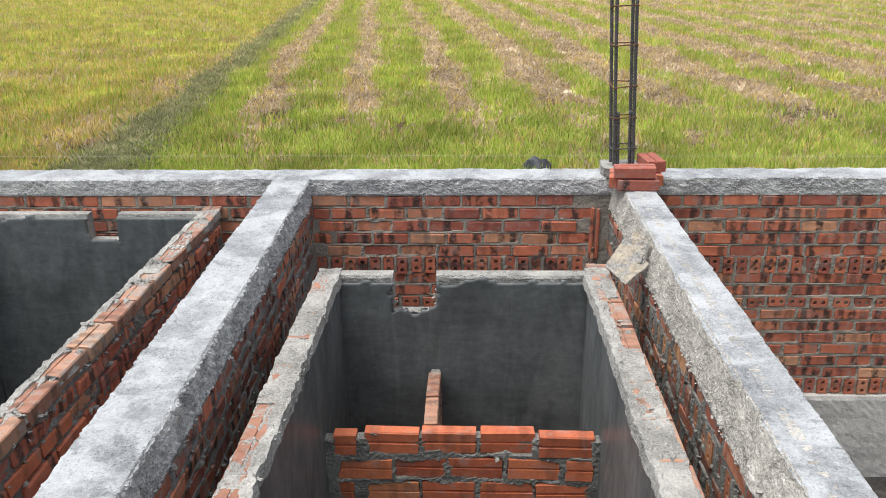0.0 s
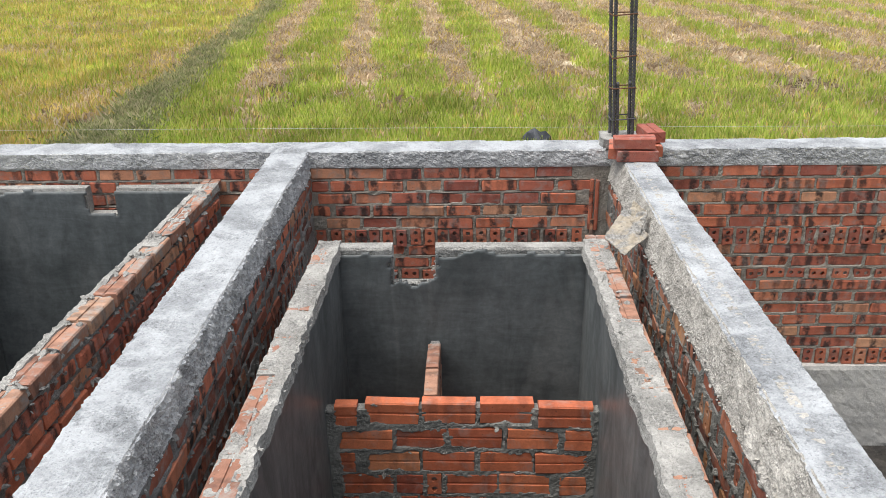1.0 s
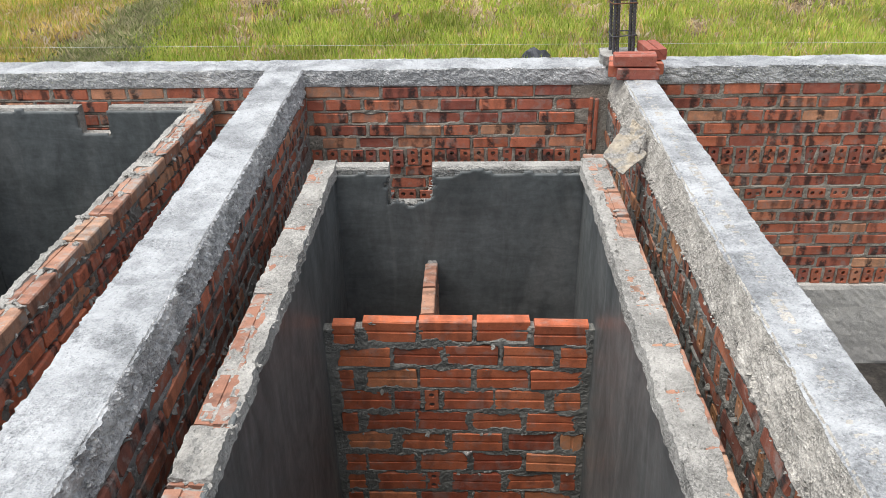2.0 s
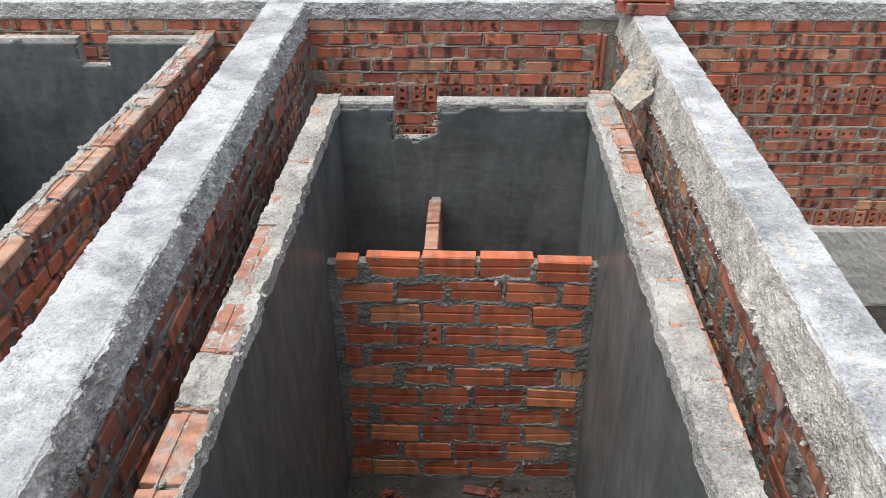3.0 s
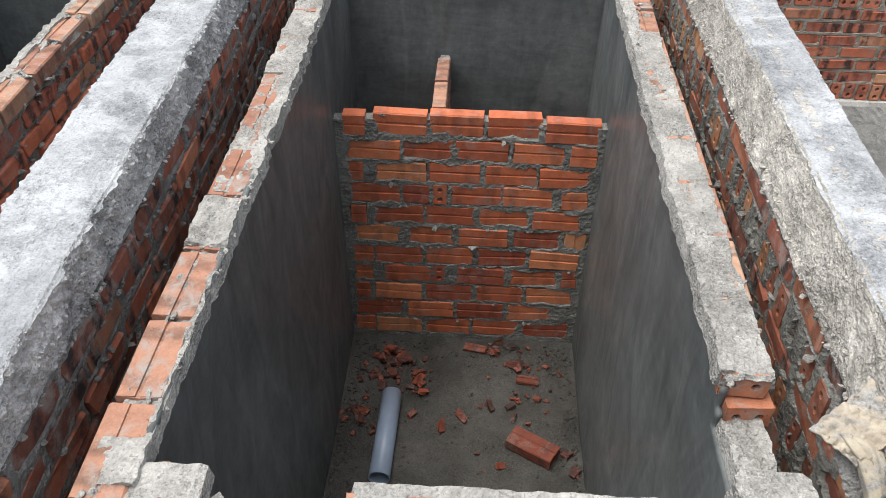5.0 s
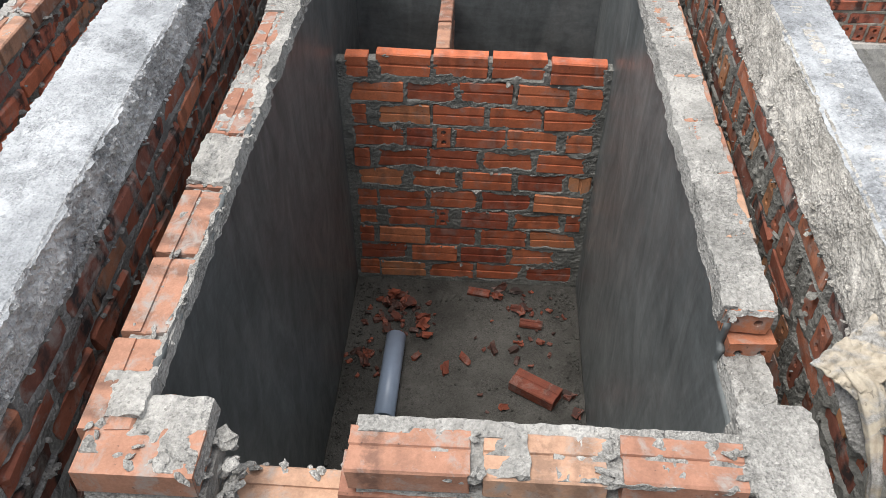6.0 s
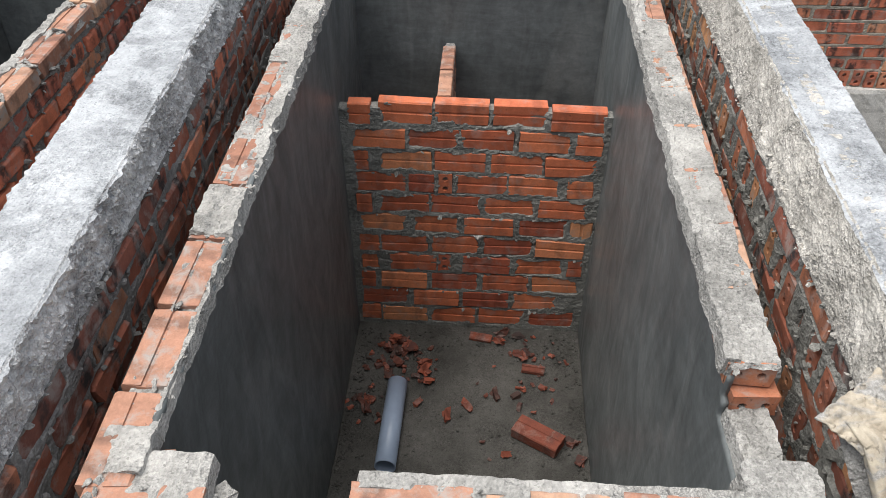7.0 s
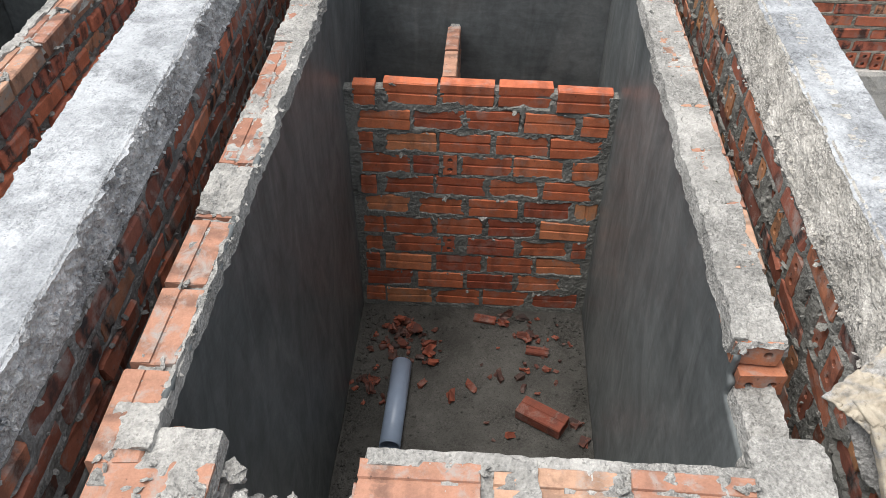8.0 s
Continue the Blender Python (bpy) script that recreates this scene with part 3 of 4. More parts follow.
blades("rotting_straw", straw_rotten, 2200, lambda x, y: bare_share(x, y) if y < 20 else 0.0, 0.07, 0.005, 2.0, GR, "brown rotting straw trampled on mud", "straw", 0.0)
blades("bank_weeds", weed_dark, 6500, lambda x, y: dyke_share(x, y), 0.24, 0.005, 0.55, GR, "dark weeds and withered grass on a low field bank", "weeds")


blades("low_shrub", shrub_green, 420, lambda x, y: math.exp(-((x + 5.2) / 0.5) ** 2 - ((y - 12.2) / 0.9) ** 2), 0.24, 0.006, 0.9, GR, "dark green leafy weeds at the foot of the field bank", "weeds")


# ---- boundary wall ----
wall_north = structure("wall_north", bpy.data.meshes.new("wall_north"), "red brick boundary wall with thick grey mortar joints", "wall")
# front face carries the brightened side colour, the top the darker one
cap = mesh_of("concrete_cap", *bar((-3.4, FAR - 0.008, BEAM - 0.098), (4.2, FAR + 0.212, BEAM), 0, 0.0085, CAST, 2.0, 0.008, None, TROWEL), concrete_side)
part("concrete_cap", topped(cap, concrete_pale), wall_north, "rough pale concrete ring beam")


NORTH = []


def old_course(parent, z, x0, x1, shift, pool=NORTH_BRICK):
    x = x0 + shift
    if shift > 0.10:
        lay(parent, pool[0.5], x0 + 0.05, FAR + BW / 2 - 0.002, z)
        NORTH.append((x0 + 0.05 + 3.4, z - 0.40, NORTH_LONG * 0.5, BH))
    while x + NORTH_LONG < x1 + 0.06:
        lay(parent, pool[1.0], x + NORTH_LONG / 2, FAR + BW / 2 - 0.002 + RNG.uniform(-0.004, 0.004), z + RNG.uniform(-0.003, 0.003), 0, RNG.uniform(-0.6, 0.6))
        NORTH.append((x + NORTH_LONG / 2 + 3.4, z - 0.40, NORTH_LONG, BH + 0.003))
        x += 0.2145 + RNG.uniform(-0.005, 0.006)


def header_course(parent, z, x0, x1, upright):
    x = x0
    step = 0.078 if upright else 0.122
    while x + step < x1 + 0.04:
        lay(parent, HOLED_OLD, x + step / 2, FAR + BL / 2 - 0.006 + RNG.uniform(-0.01, 0.006), z, 0, 90 if upright else 0, 0, 2.0)
        NORTH.append((x + step / 2 + 3.4, z - 0.40, *((BH, BW) if upright else (BW, BH))))
        x += step + RNG.uniform(-0.004, 0.006)


COURSES = [("s", 1.725), ("s", 1.649), ("s", 1.573), ("s", 1.498), ("s", 1.423), ("u", 1.336), ("s", 1.254), ("s", 1.178), ("h", 1.102), ("s", 1.026), ("s", 0.950), ("s", 0.873), ("s", 0.797), ("s", 0.720), ("s", 0.644), ("u", 0.553)]
for x0, x1, count in ((-0.858, 0.70, 9), (1.04, 2.75, 16), (-2.95, -1.05, 4)):
    for i, (kind, z) in enumerate(COURSES[:count]):
        if kind == "s":
            old_course(wall_north, z, x0, x1, (0.0, 0.108, 0.03, 0.13, 0.07)[i % 5])
        else:
            header_course(wall_north, z, x0, x1, kind == "u")
SLIVER = [chamfered(0.30, 0.03, 0.020, brick_old, RNG, 0.004, 0.002)]
for x, z in ((0.742, 1.535), (0.772, 1.53), (0.750, 1.30)):
    lay(wall_north, SLIVER, x, FAR - 0.004, z, 0, 90, 0)

jointed(wall_north, (-3.4, FAR, 0.40), (1, 0, 0), (0, 0, 1), 7.0, BEAM - 0.1 - 0.40, 0.19, 0.0125, NORTH, mortar_mid, 1.0, 0.005)

plinth = structure("plinth", (*joined(bar((-3.4, FAR - 0.02, BASE), (1.06, FAR + 0.2, 0.395), 0, 0.04, ((0.004, 4), (0.002, 20)), 4.0), bar((1.06, FAR - 0.035, BASE), (4.2, FAR + 0.2, 0.495), 0, 0.025, ((0.010, 3), (0.006, 12), (0.004, 40)), 5.0)), concrete_plinth),
                   "pale concrete footing below the boundary wall", "footing")


# ---- two long walls with ring beams ----
def lean_w(y):
    return -0.024 * (y - 2.9)


def lean_e(y):
    return 0.006 * (y - 2.5)


def long_wall(name, face, out, lean, under, beam_x, side, flat, on_end, label):
    """A brick wall along y with a concrete beam on it; out is the side (+1 or -1) that its bricks face."""
    y0, y1, thick = -1.0, FAR - 0.012, 0.20
    wall = structure(name, bpy.data.meshes.new(name), label, "wall")
    base = mesh_of("wall_foot", *bar((face - thick if out > 0 else face, y0, BASE), (face if out > 0 else face + thick, y1, 1.0), 1, 0.06, ROUGH, 6.0, 0.01, lambda p: Vector((p.x + lean(p.y), p.y, p.z))), mortar_grey)
    part("wall_foot", base, wall)
    rects = []
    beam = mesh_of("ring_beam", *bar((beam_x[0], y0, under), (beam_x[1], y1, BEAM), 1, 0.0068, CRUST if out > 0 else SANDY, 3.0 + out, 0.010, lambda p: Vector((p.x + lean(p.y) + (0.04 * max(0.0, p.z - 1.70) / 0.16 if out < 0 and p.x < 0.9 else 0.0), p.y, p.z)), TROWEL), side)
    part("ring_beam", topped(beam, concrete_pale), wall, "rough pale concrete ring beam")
    z = under - COURSE / 2 - 0.004
    for i in range(10):
        y = y0 + 0.75 + (0.0, 0.116, 0.05, 0.15)[i % 4]
        upright = i in ((4, 9) if out > 0 else (1, 3, 6))
        if upright:
            z -= 0.012
        while y < y1 - 0.1 and len(wall.children) < 295:
            x = face + lean(y) + out * RNG.uniform(-0.007, 0.006)
            if upright:
                lay(wall, on_end, x - out * BL / 2, y, z, 0, 90, 90 * out, 2.0)
                rects.append((y - y0 if out > 0 else y1 - y, z - 1.0, BH, BW))
                y += (0.080 if out > 0 else 0.098) + RNG.uniform(-0.006, 0.016)
            else:
                lay(wall, flat, x - out * BW / 2, y + BL / 2, z, 0, 0, 90, 1.2)
                rects.append((y + BL / 2 - y0 if out > 0 else y1 - y - BL / 2, z - 1.0, BL, BH))
                y += PITCH + RNG.uniform(-0.006, 0.010)
        z -= COURSE + (0.012 if upright else 0.0)
    # east joints take darker mortar: the narrow gap's shade put into their colour
    jointed(wall, (face, y0 if out > 0 else y1, 1.0), (0, out, 0), (0, 0, 1), y1 - y0, under - 1.0, thick, 0.011, rects, mortar_grey if out > 0 else mortar_dark, 6.0 + out, 0.0125, 0.016, 0.002, lambda p: Vector((p.x + lean(p.y), p.y, p.z)))
    return wall


wall_west = long_wall("wall_west", -0.82, 1, lean_w, 1.715, (-1.025, -0.815), concrete_side, SOOT + OLD[1.0][:2], HOLED_SOOT, "sooty red brick wall under a rough concrete beam")
wall_east = long_wall("wall_east", 0.825, -1, lean_e, 1.690, (0.815, 1.022), concrete_sand, ORANGE + SOOT, HOLED_ORANGE, "uneven red brick wall under a rough concrete beam")


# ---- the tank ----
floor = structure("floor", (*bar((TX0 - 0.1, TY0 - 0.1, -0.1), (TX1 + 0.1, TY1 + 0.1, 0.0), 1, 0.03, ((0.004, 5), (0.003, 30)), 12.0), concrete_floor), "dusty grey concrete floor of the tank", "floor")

LOW = TZ - 0.062
wall_tank_west = structure("wall_tank_west", (*bar((TX0 - 0.11, TY0 - 0.1, BASE), (TX0 - 0.045, TY1 + 0.095, LOW), 1, 0.04, ((0.003, 20),), 13.0), mortar_grey),
                           "brick tank wall, plastered dark inside, with mortar on top", "wall")
wall_tank_east = structure("wall_tank_east", (*joined(bar((TX1 + 0.022, 1.26, BASE), (TX1 + 0.11, TY1 + 0.095, LOW), 1, 0.04, ((0.003, 20),), 14.0),
                                                       bar((TX1 + 0.042, TY0 - 0.1, BASE), (TX1 + 0.105, 1.26, 1.575), 1, 0.013, CRUST, 14.0)), mortar_grey),
                           "brick tank wall with a broken stepped end, plastered inside", "wall")
NX0, NX1, NZ = -0.30, -0.105, 1.51
wall_tank_north = structure("wall_tank_north", (*joined(bar((TX0, TY1 + 0.03, BASE), (TX1, TY1 + 0.1, NZ), 0, 0.03, ROUGH, 15.0),
                                                         bar((TX0 - 0.1, TY1 + 0.026, NZ), (NX0, TY1 + 0.1, TZ - 0.008), 0, 0.012, ROUGH, 16.0),
                                                         bar((NX1, TY1 + 0.026, NZ), (TX1 + 0.1, TY1 + 0.1, TZ - 0.008), 0, 0.012, ROUGH, 17.0)), mortar_pale),
                            "plastered tank wall with a notch broken in its top", "wall")
SKIN = ((0.004, 1.5), (0.0015, 12))
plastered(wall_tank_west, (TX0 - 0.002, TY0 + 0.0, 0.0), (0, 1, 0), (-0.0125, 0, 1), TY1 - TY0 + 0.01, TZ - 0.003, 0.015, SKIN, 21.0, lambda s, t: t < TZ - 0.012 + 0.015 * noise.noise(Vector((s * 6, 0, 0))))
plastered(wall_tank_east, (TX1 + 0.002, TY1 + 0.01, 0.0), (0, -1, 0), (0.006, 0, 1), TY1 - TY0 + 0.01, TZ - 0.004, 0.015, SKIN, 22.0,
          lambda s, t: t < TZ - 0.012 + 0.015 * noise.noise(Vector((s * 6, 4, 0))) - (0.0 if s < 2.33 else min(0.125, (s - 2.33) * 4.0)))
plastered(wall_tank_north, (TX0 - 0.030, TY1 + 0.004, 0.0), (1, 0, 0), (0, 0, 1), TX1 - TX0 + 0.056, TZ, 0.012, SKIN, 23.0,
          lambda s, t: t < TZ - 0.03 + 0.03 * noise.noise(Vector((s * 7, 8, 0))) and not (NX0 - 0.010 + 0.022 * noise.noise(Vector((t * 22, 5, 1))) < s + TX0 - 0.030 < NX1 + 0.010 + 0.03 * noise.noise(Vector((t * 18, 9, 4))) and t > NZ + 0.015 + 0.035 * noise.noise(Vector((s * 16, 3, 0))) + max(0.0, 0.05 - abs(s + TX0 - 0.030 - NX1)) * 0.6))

# top courses: bricks flat along the wall, mortar spread on them
y = TY0 - 0.05
while y < TY1:
    lay(wall_tank_west, GROOVED_PALE[1.0], TX0 - 0.078, y + BL / 2, TZ - 0.031, 0, 0, 90)
    y += PITCH - 0.004
y = 1.235 + PITCH
while y < TY1:
    lay(wall_tank_east, GROOVED_PALE[1.0], TX1 + 0.072, y + BL / 2, TZ - 0.031, 0, 0, 90)
    y += PITCH - 0.004


def spread(parent, x0, x1, y0, y1, seed, thick=0.012, cut=-0.1, mat=mortar_pale, top=TZ, cracks=0.0):
    """Mortar smeared on a wall's top, with an uneven outline."""
    step = 0.0065
    nx, ny = int((x1 - x0) / step), int((y1 - y0) / step)
    verts, faces, k = [], [], nx + 1
    for j in range(ny + 1):
        for i in range(k):
            x, yy = x0 + (x1 - x0) * i / nx, y0 + (y1 - y0) * j / ny
            h = noise.noise(Vector((x * 9 + seed, yy * 6, 1.0))) + 0.5 * noise.noise(Vector((x * 30, yy * 26 + seed, 4.0))) + 0.36 * noise.noise(Vector((x * 70, yy * 70, seed))) + 0.2 * noise.noise(Vector((x * 140, yy * 140, seed)))
            if cracks:
                d = abs((yy - cracks + 0.015 * noise.noise(Vector((x * 14, yy * 3, seed)))) % (PITCH - 0.004) - 0.01)
                h -= 0.9 * max(0.0, 1 - d / 0.009)
            e = min(1.0, min(i, nx - i) / 1.2)
            if i in (0, 1):
                x += 0.010 * (noise.noise(Vector((yy * 9, seed, 0))) + 0.7 * noise.noise(Vector((yy * 31, seed, 5))))
            elif i in (nx, nx - 1):
                x += 0.010 * (noise.noise(Vector((yy * 9, seed, 9))) + 0.7 * noise.noise(Vector((yy * 31, seed, 15))))
            verts.append((x, yy, top - 0.006 + (thick * (h - cut) if e > 0.1 else -0.03)))
    for j in range(ny):
        for i in range(nx):
            faces.append((j * k + i, j * k + i + 1, (j + 1) * k + i + 1, (j + 1) * k + i))
    ob = part("mortar_spread", mesh_of("mortar_spread", verts, faces, mat), parent, "pale hardened mortar")
    s = ob.modifiers.new("thickness", "SOLIDIFY")
    s.thickness = 0.012
    return ob


spread(wall_tank_west, TX0 - 0.132, TX0 - 0.016, 2.45, TY1 + 0.1, 1.0, 0.010, -0.85, cracks=TY0 - 0.05)
spread(wall_tank_west, TX0 - 0.068, TX0 - 0.016, 1.9, 2.65, 1.1, 0.011, -0.8)
spread(wall_tank_west, TX0 - 0.130, TX0 - 0.05, 1.8, 2.50, 1.2, 0.014, 0.05)
spread(wall_tank_west, TX0 - 0.112, TX0 - 0.016, TY0 - 0.1, 1.9, 2.0, 0.014, 0.42)
spread(wall_tank_west, TX0 - 0.045, TX0 - 0.016, 1.0, 1.95, 2.5, 0.012, -0.3)
spread(wall_tank_east, TX1 + 0.004, TX1 + 0.115, 1.236, 2.86, 3.0, 0.010, -0.9, cracks=1.235)
spread(wall_tank_east, TX1 + 0.004, TX1 + 0.060, 2.85, 3.33, 3.1, 0.010, -0.8)
spread(wall_tank_east, TX1 + 0.004, TX1 + 0.115, 3.32, TY1 + 0.1, 3.2, 0.010, -0.9)


spread(wall_tank_east, TX1 - 0.004, TX1 + 0.035, 1.24, TY1, 3.3, 0.012, -1.1)
spread(wall_tank_west, TX0 - 0.050, TX0 - 0.014, 1.9, TY1, 1.3, 0.012, -1.1)


# ---- partition of bricks on edge, in eleven courses ----
PY = 2.972


def bow(x, z):
    return 0.028 * max(0.0, 1 - (x / 0.5) ** 2) * (z / 1.26) ** 2 + 0.018 * (1 - z / 1.26)


partition = structure("partition_wall", bpy.data.meshes.new("partition_wall"), "low wall of orange bricks laid on edge", "wall")
FACES = []
EP = 0.1125
WIDTHS = {"f": BL, "h": BL * 0.5, "q": BL * 0.42, "s": BL * 0.3, "o": BH, "v": BL * 0.5}
# each course from the top: its bricks (full, half, closer, short, on end, half upright) and where each begins
ROWS = [("qffff", (-0.500, -0.372, -0.143, 0.092, 0.330)), ("ffffh", (-0.485, -0.260, -0.032, 0.206, 0.440)),
        ("sffff", (-0.492, -0.376, -0.145, 0.094, 0.322)), ("fhoffh", (-0.486, -0.258, -0.130, -0.052, 0.177, 0.426)),
        ("sffff", (-0.486, -0.386, -0.160, 0.076, 0.311)), ("ffffv", (-0.484, -0.248, -0.010, 0.226, 0.452)),
        ("qffff", (-0.490, -0.392, -0.155, 0.081, 0.316)), ("qfoffs", (-0.484, -0.353, -0.128, -0.012, 0.232, 0.468)),
        ("sffff", (-0.490, -0.396, -0.160, 0.079, 0.317)), ("ffff", (-0.488, -0.242, -0.008, 0.230)), ("qffff", (-0.500, -0.396, -0.163, 0.074, 0.311))]
for i, (kinds, starts) in enumerate(ROWS):
    z = 1.199 - EP * i
    for kind, x in zip(kinds, starts):
        w = WIDTHS[kind]
        cx = x + w / 2
        py = PY + bow(cx, z)
        FACES.append((cx - TX0 + 0.022, z, w, BW))
        if kind == "o":
            lay(partition, HOLED_RED, cx, py + BL / 2 - 0.002, z, 0, 90, 0)
        elif kind == "v":
            lay(partition, GROOVED[0.42], cx, py + BH / 2 - 0.002, z, 90, 90, 0, 1.1)
        else:
            lay(partition, GROOVED[{"f": 1.0, "h": 0.5, "q": 0.42, "s": 0.3}[kind]], cx, py + BH / 2 - 0.002 + RNG.uniform(-0.003, 0.003), z + RNG.uniform(-0.003, 0.003), 90, RNG.uniform(-1.6, 1.6), 0, 1.1)

jointed(partition, (TX0 - 0.022, PY, 0.0), (1, 0, 0), (0, 0, 1), TX1 - TX0 + 0.036, 1.228, 0.05, 0.006, FACES, mortar_dark, 31.0, 0.0135, 0.013, 0.0020, lambda p: Vector((p.x, p.y + bow(p.x, p.z), p.z)))

stub = structure("partition_stub", (*bar((-0.135, PY + 0.06, 0.0), (-0.088, TY1 - 0.002, 1.235), 2, 0.03, ROUGH, 33.0), mortar_grey), "short cross wall of bricks on edge behind the partition", "wall")
for i in range(11):
    y = PY + 0.068 + bow(-0.1, 1.248 - EP * i) + (0.0 if i % 2 == 0 else -0.11)
    while y < TY1 - 0.06:
        k = 1.0 if y + BL < TY1 and y > PY else 0.5
        yy = max(y, PY + 0.095)
        if yy + BL * k < TY1 + 0.01:
            lay(stub, GROOVED_PALE[k], -0.112, yy + BL * k / 2, 1.248 - BW / 2 - EP * i, 90, 0, 90, 0.8)
        y += PITCH


# ---- near end of the tank ----
wall_tank_south = structure("wall_tank_south", (*joined(bar((TX0 - 0.11, TY0 - 0.11, BASE), (TX1 + 0.10, TY0 - 0.008, LOW - 0.135), 0, 0.03, ROUGH, 41.0),
                                                        bar((-0.14, TY0 - 0.108, LOW - 0.135), (TX1 - 0.03, TY0 - 0.008, LOW), 0, 0.02, ROUGH, 42.0),
                                                        bar((TX0 - 0.10, TY0 - 0.14, LOW - 0.135), (-0.40, TY0 - 0.02, LOW - 0.005), 0, 0.02, ROUGH, 43.0)), mortar_pale),
                            "low front wall of the tank, bricks and spilled mortar", "wall")
for x in (-0.049, 0.188, 0.425):
    lay(wall_tank_south, GROOVED_PALE[1.0], x, TY0 - 0.06, TZ - 0.031, 0, 0, 0)
    lay(wall_tank_south, GROOVED_PALE[1.0], x - 0.018, TY0 - 0.062, TZ - 0.105, 0, 0, 0)
lay(wall_tank_south, GROOVED_PALE[1.0], -0.27, TY0 - 0.058, LOW - 0.031 - 0.098, 0, 0, 0)
lay(wall_tank_south, HOLED_PALE, -0.516, TY0 - 0.09, TZ - 0.036, 0, 0, 90)
lay(wall_tank_south, HOLED_PALE, -0.56, TY0 - 0.13 + BL / 2, TZ - 0.108, 0, 0, 2)
plastered(wall_tank_south, (TX1, TY0 - 0.004, 0.0), (-1, 0, 0), (0, 0, 1), TX1 - TX0, TZ - 0.06, 0.02, SKIN, 24.0, lambda s, t: t < TZ - 0.08 - (0.125 if s > 0.7 else 0.0))
structure_mesh = mesh_of("mortar_block", *bar((TX1 - 0.02, TY0 - 0.13, LOW - 0.08), (TX1 + 0.115, TY0 + 0.075, TZ - 0.006), 2, 0.011, CAST, 44.0, 0.014), mortar_pale)
part("mortar_block", structure_mesh, wall_tank_south, "pale lump of hardened mortar")
spread(wall_tank_south, -0.015, 0.165, TY0 - 0.108, TY0 + 0.004, 5.0, 0.016, -0.12)
spread(wall_tank_south, 0.20, TX1, TY0 - 0.108, TY0 + 0.004, 5.2, 0.013, -0.10)
spread(wall_tank_south, -0.15, TX1, TY0 - 0.028, TY0 + 0.008, 5.4, 0.011, -0.1)
spread(wall_tank_south, TX0 - 0.10, -0.41, TY0 - 0.132, TY0 + 0.03, 5.7, 0.009, -0.3, mortar_pale, TZ - 0.006)
spread(wall_tank_west, TX0 - 0.130, TX0 - 0.014, 1.575, 1.765, 2.2, 0.02, -0.75)
spread(wall_tank_west, TX0 - 0.115, TX0 - 0.014, 0.905, 1.005, 2.9, 0.012, -0.7)


spread(wall_tank_east, TX1 + 0.014, TX1 + 0.11, TY0 + 0.03, 1.245, 3.6, 0.018, -0.9, mortar_pale, 1.585)


# ---- second tank beside it ----
wall_tank_far = structure("wall_tank_far", (*joined(bar((-2.78, 4.502, BASE), (-1.45, 4.575, 1.545), 0, 0.04, ROUGH, 51.0), bar((-2.78, 4.502, 1.545), (-2.105, 4.575, TZ - 0.004), 0, 0.016, ROUGH, 52.0),
                                                    bar((-1.93, 4.502, 1.545), (-1.45, 4.575, TZ - 0.004), 0, 0.016, ROUGH, 53.0)), mortar_pale), "plastered wall of a second tank with a square notch", "wall")
plastered(wall_tank_far, (-2.78, 4.474, 0.0), (1, 0, 0), (0, 0, 1), 1.315, TZ, 0.016, SKIN, 54.0,
          lambda s, t: t < TZ - 0.014 + 0.02 * noise.noise(Vector((s * 7, 18, 0))) and not (-2.105 + 0.02 * noise.noise(Vector((t * 20, 2, 1))) < s - 2.78 < -1.93 + 0.02 * noise.noise(Vector((t * 20, 7, 1))) and t > 1.55 + 0.03 * noise.noise(Vector((s * 18, 3, 2)))))
v, f = bar((-1.468, 1.2, BASE), (-1.376, 4.575, TZ - 0.062), 1, 0.016, CRUST, 55.0)
wall_tank_side = structure("wall_tank_side", (v, f, mortar_grey), "rough brick side of a second tank with squeezed-out mortar", "wall")
for i in range(5):
    y = 1.25 + (0.0, 0.11, 0.04, 0.13, 0.07)[i]
    while y < 4.45:
        lay(wall_tank_side, GROOVED_PALE[1.0] if i == 0 else OLD[1.0], -1.366 - BW / 2 + RNG.uniform(-0.008, 0.008), y + BL / 2, TZ - 0.031 - 0.074 * i, 0, 0, 90, 1.8)
        y += 0.225 + RNG.uniform(-0.006, 0.008)
spread(wall_tank_side, -1.480, -1.435, 1.2, 4.56, 6.0, 0.012, -0.7)
spread(wall_tank_side, -1.462, -1.372, 1.2, 3.6, 7.0, 0.012, 0.15)
spread(wall_tank_side, -1.470, -1.366, 3.6, 4.56, 7.4, 0.011, -0.4)

# unseen sides that close the second tank, set close in to darken its plaster
wall_tank_outer_unseen = structure("wall_tank_outer_unseen", (*joined(bar((-2.88, 1.1, BASE), (-2.78, 4.575, TZ - 0.01), 1, 0.05, ROUGH, 56.0), bar((-2.78, 1.1, BASE), (-1.476, 1.2, TZ - 0.01), 0, 0.05, ROUGH, 57.0)), plaster_dark), "unseen plain dark-plastered outer sides of the second tank, set close to darken its inside", "wall")


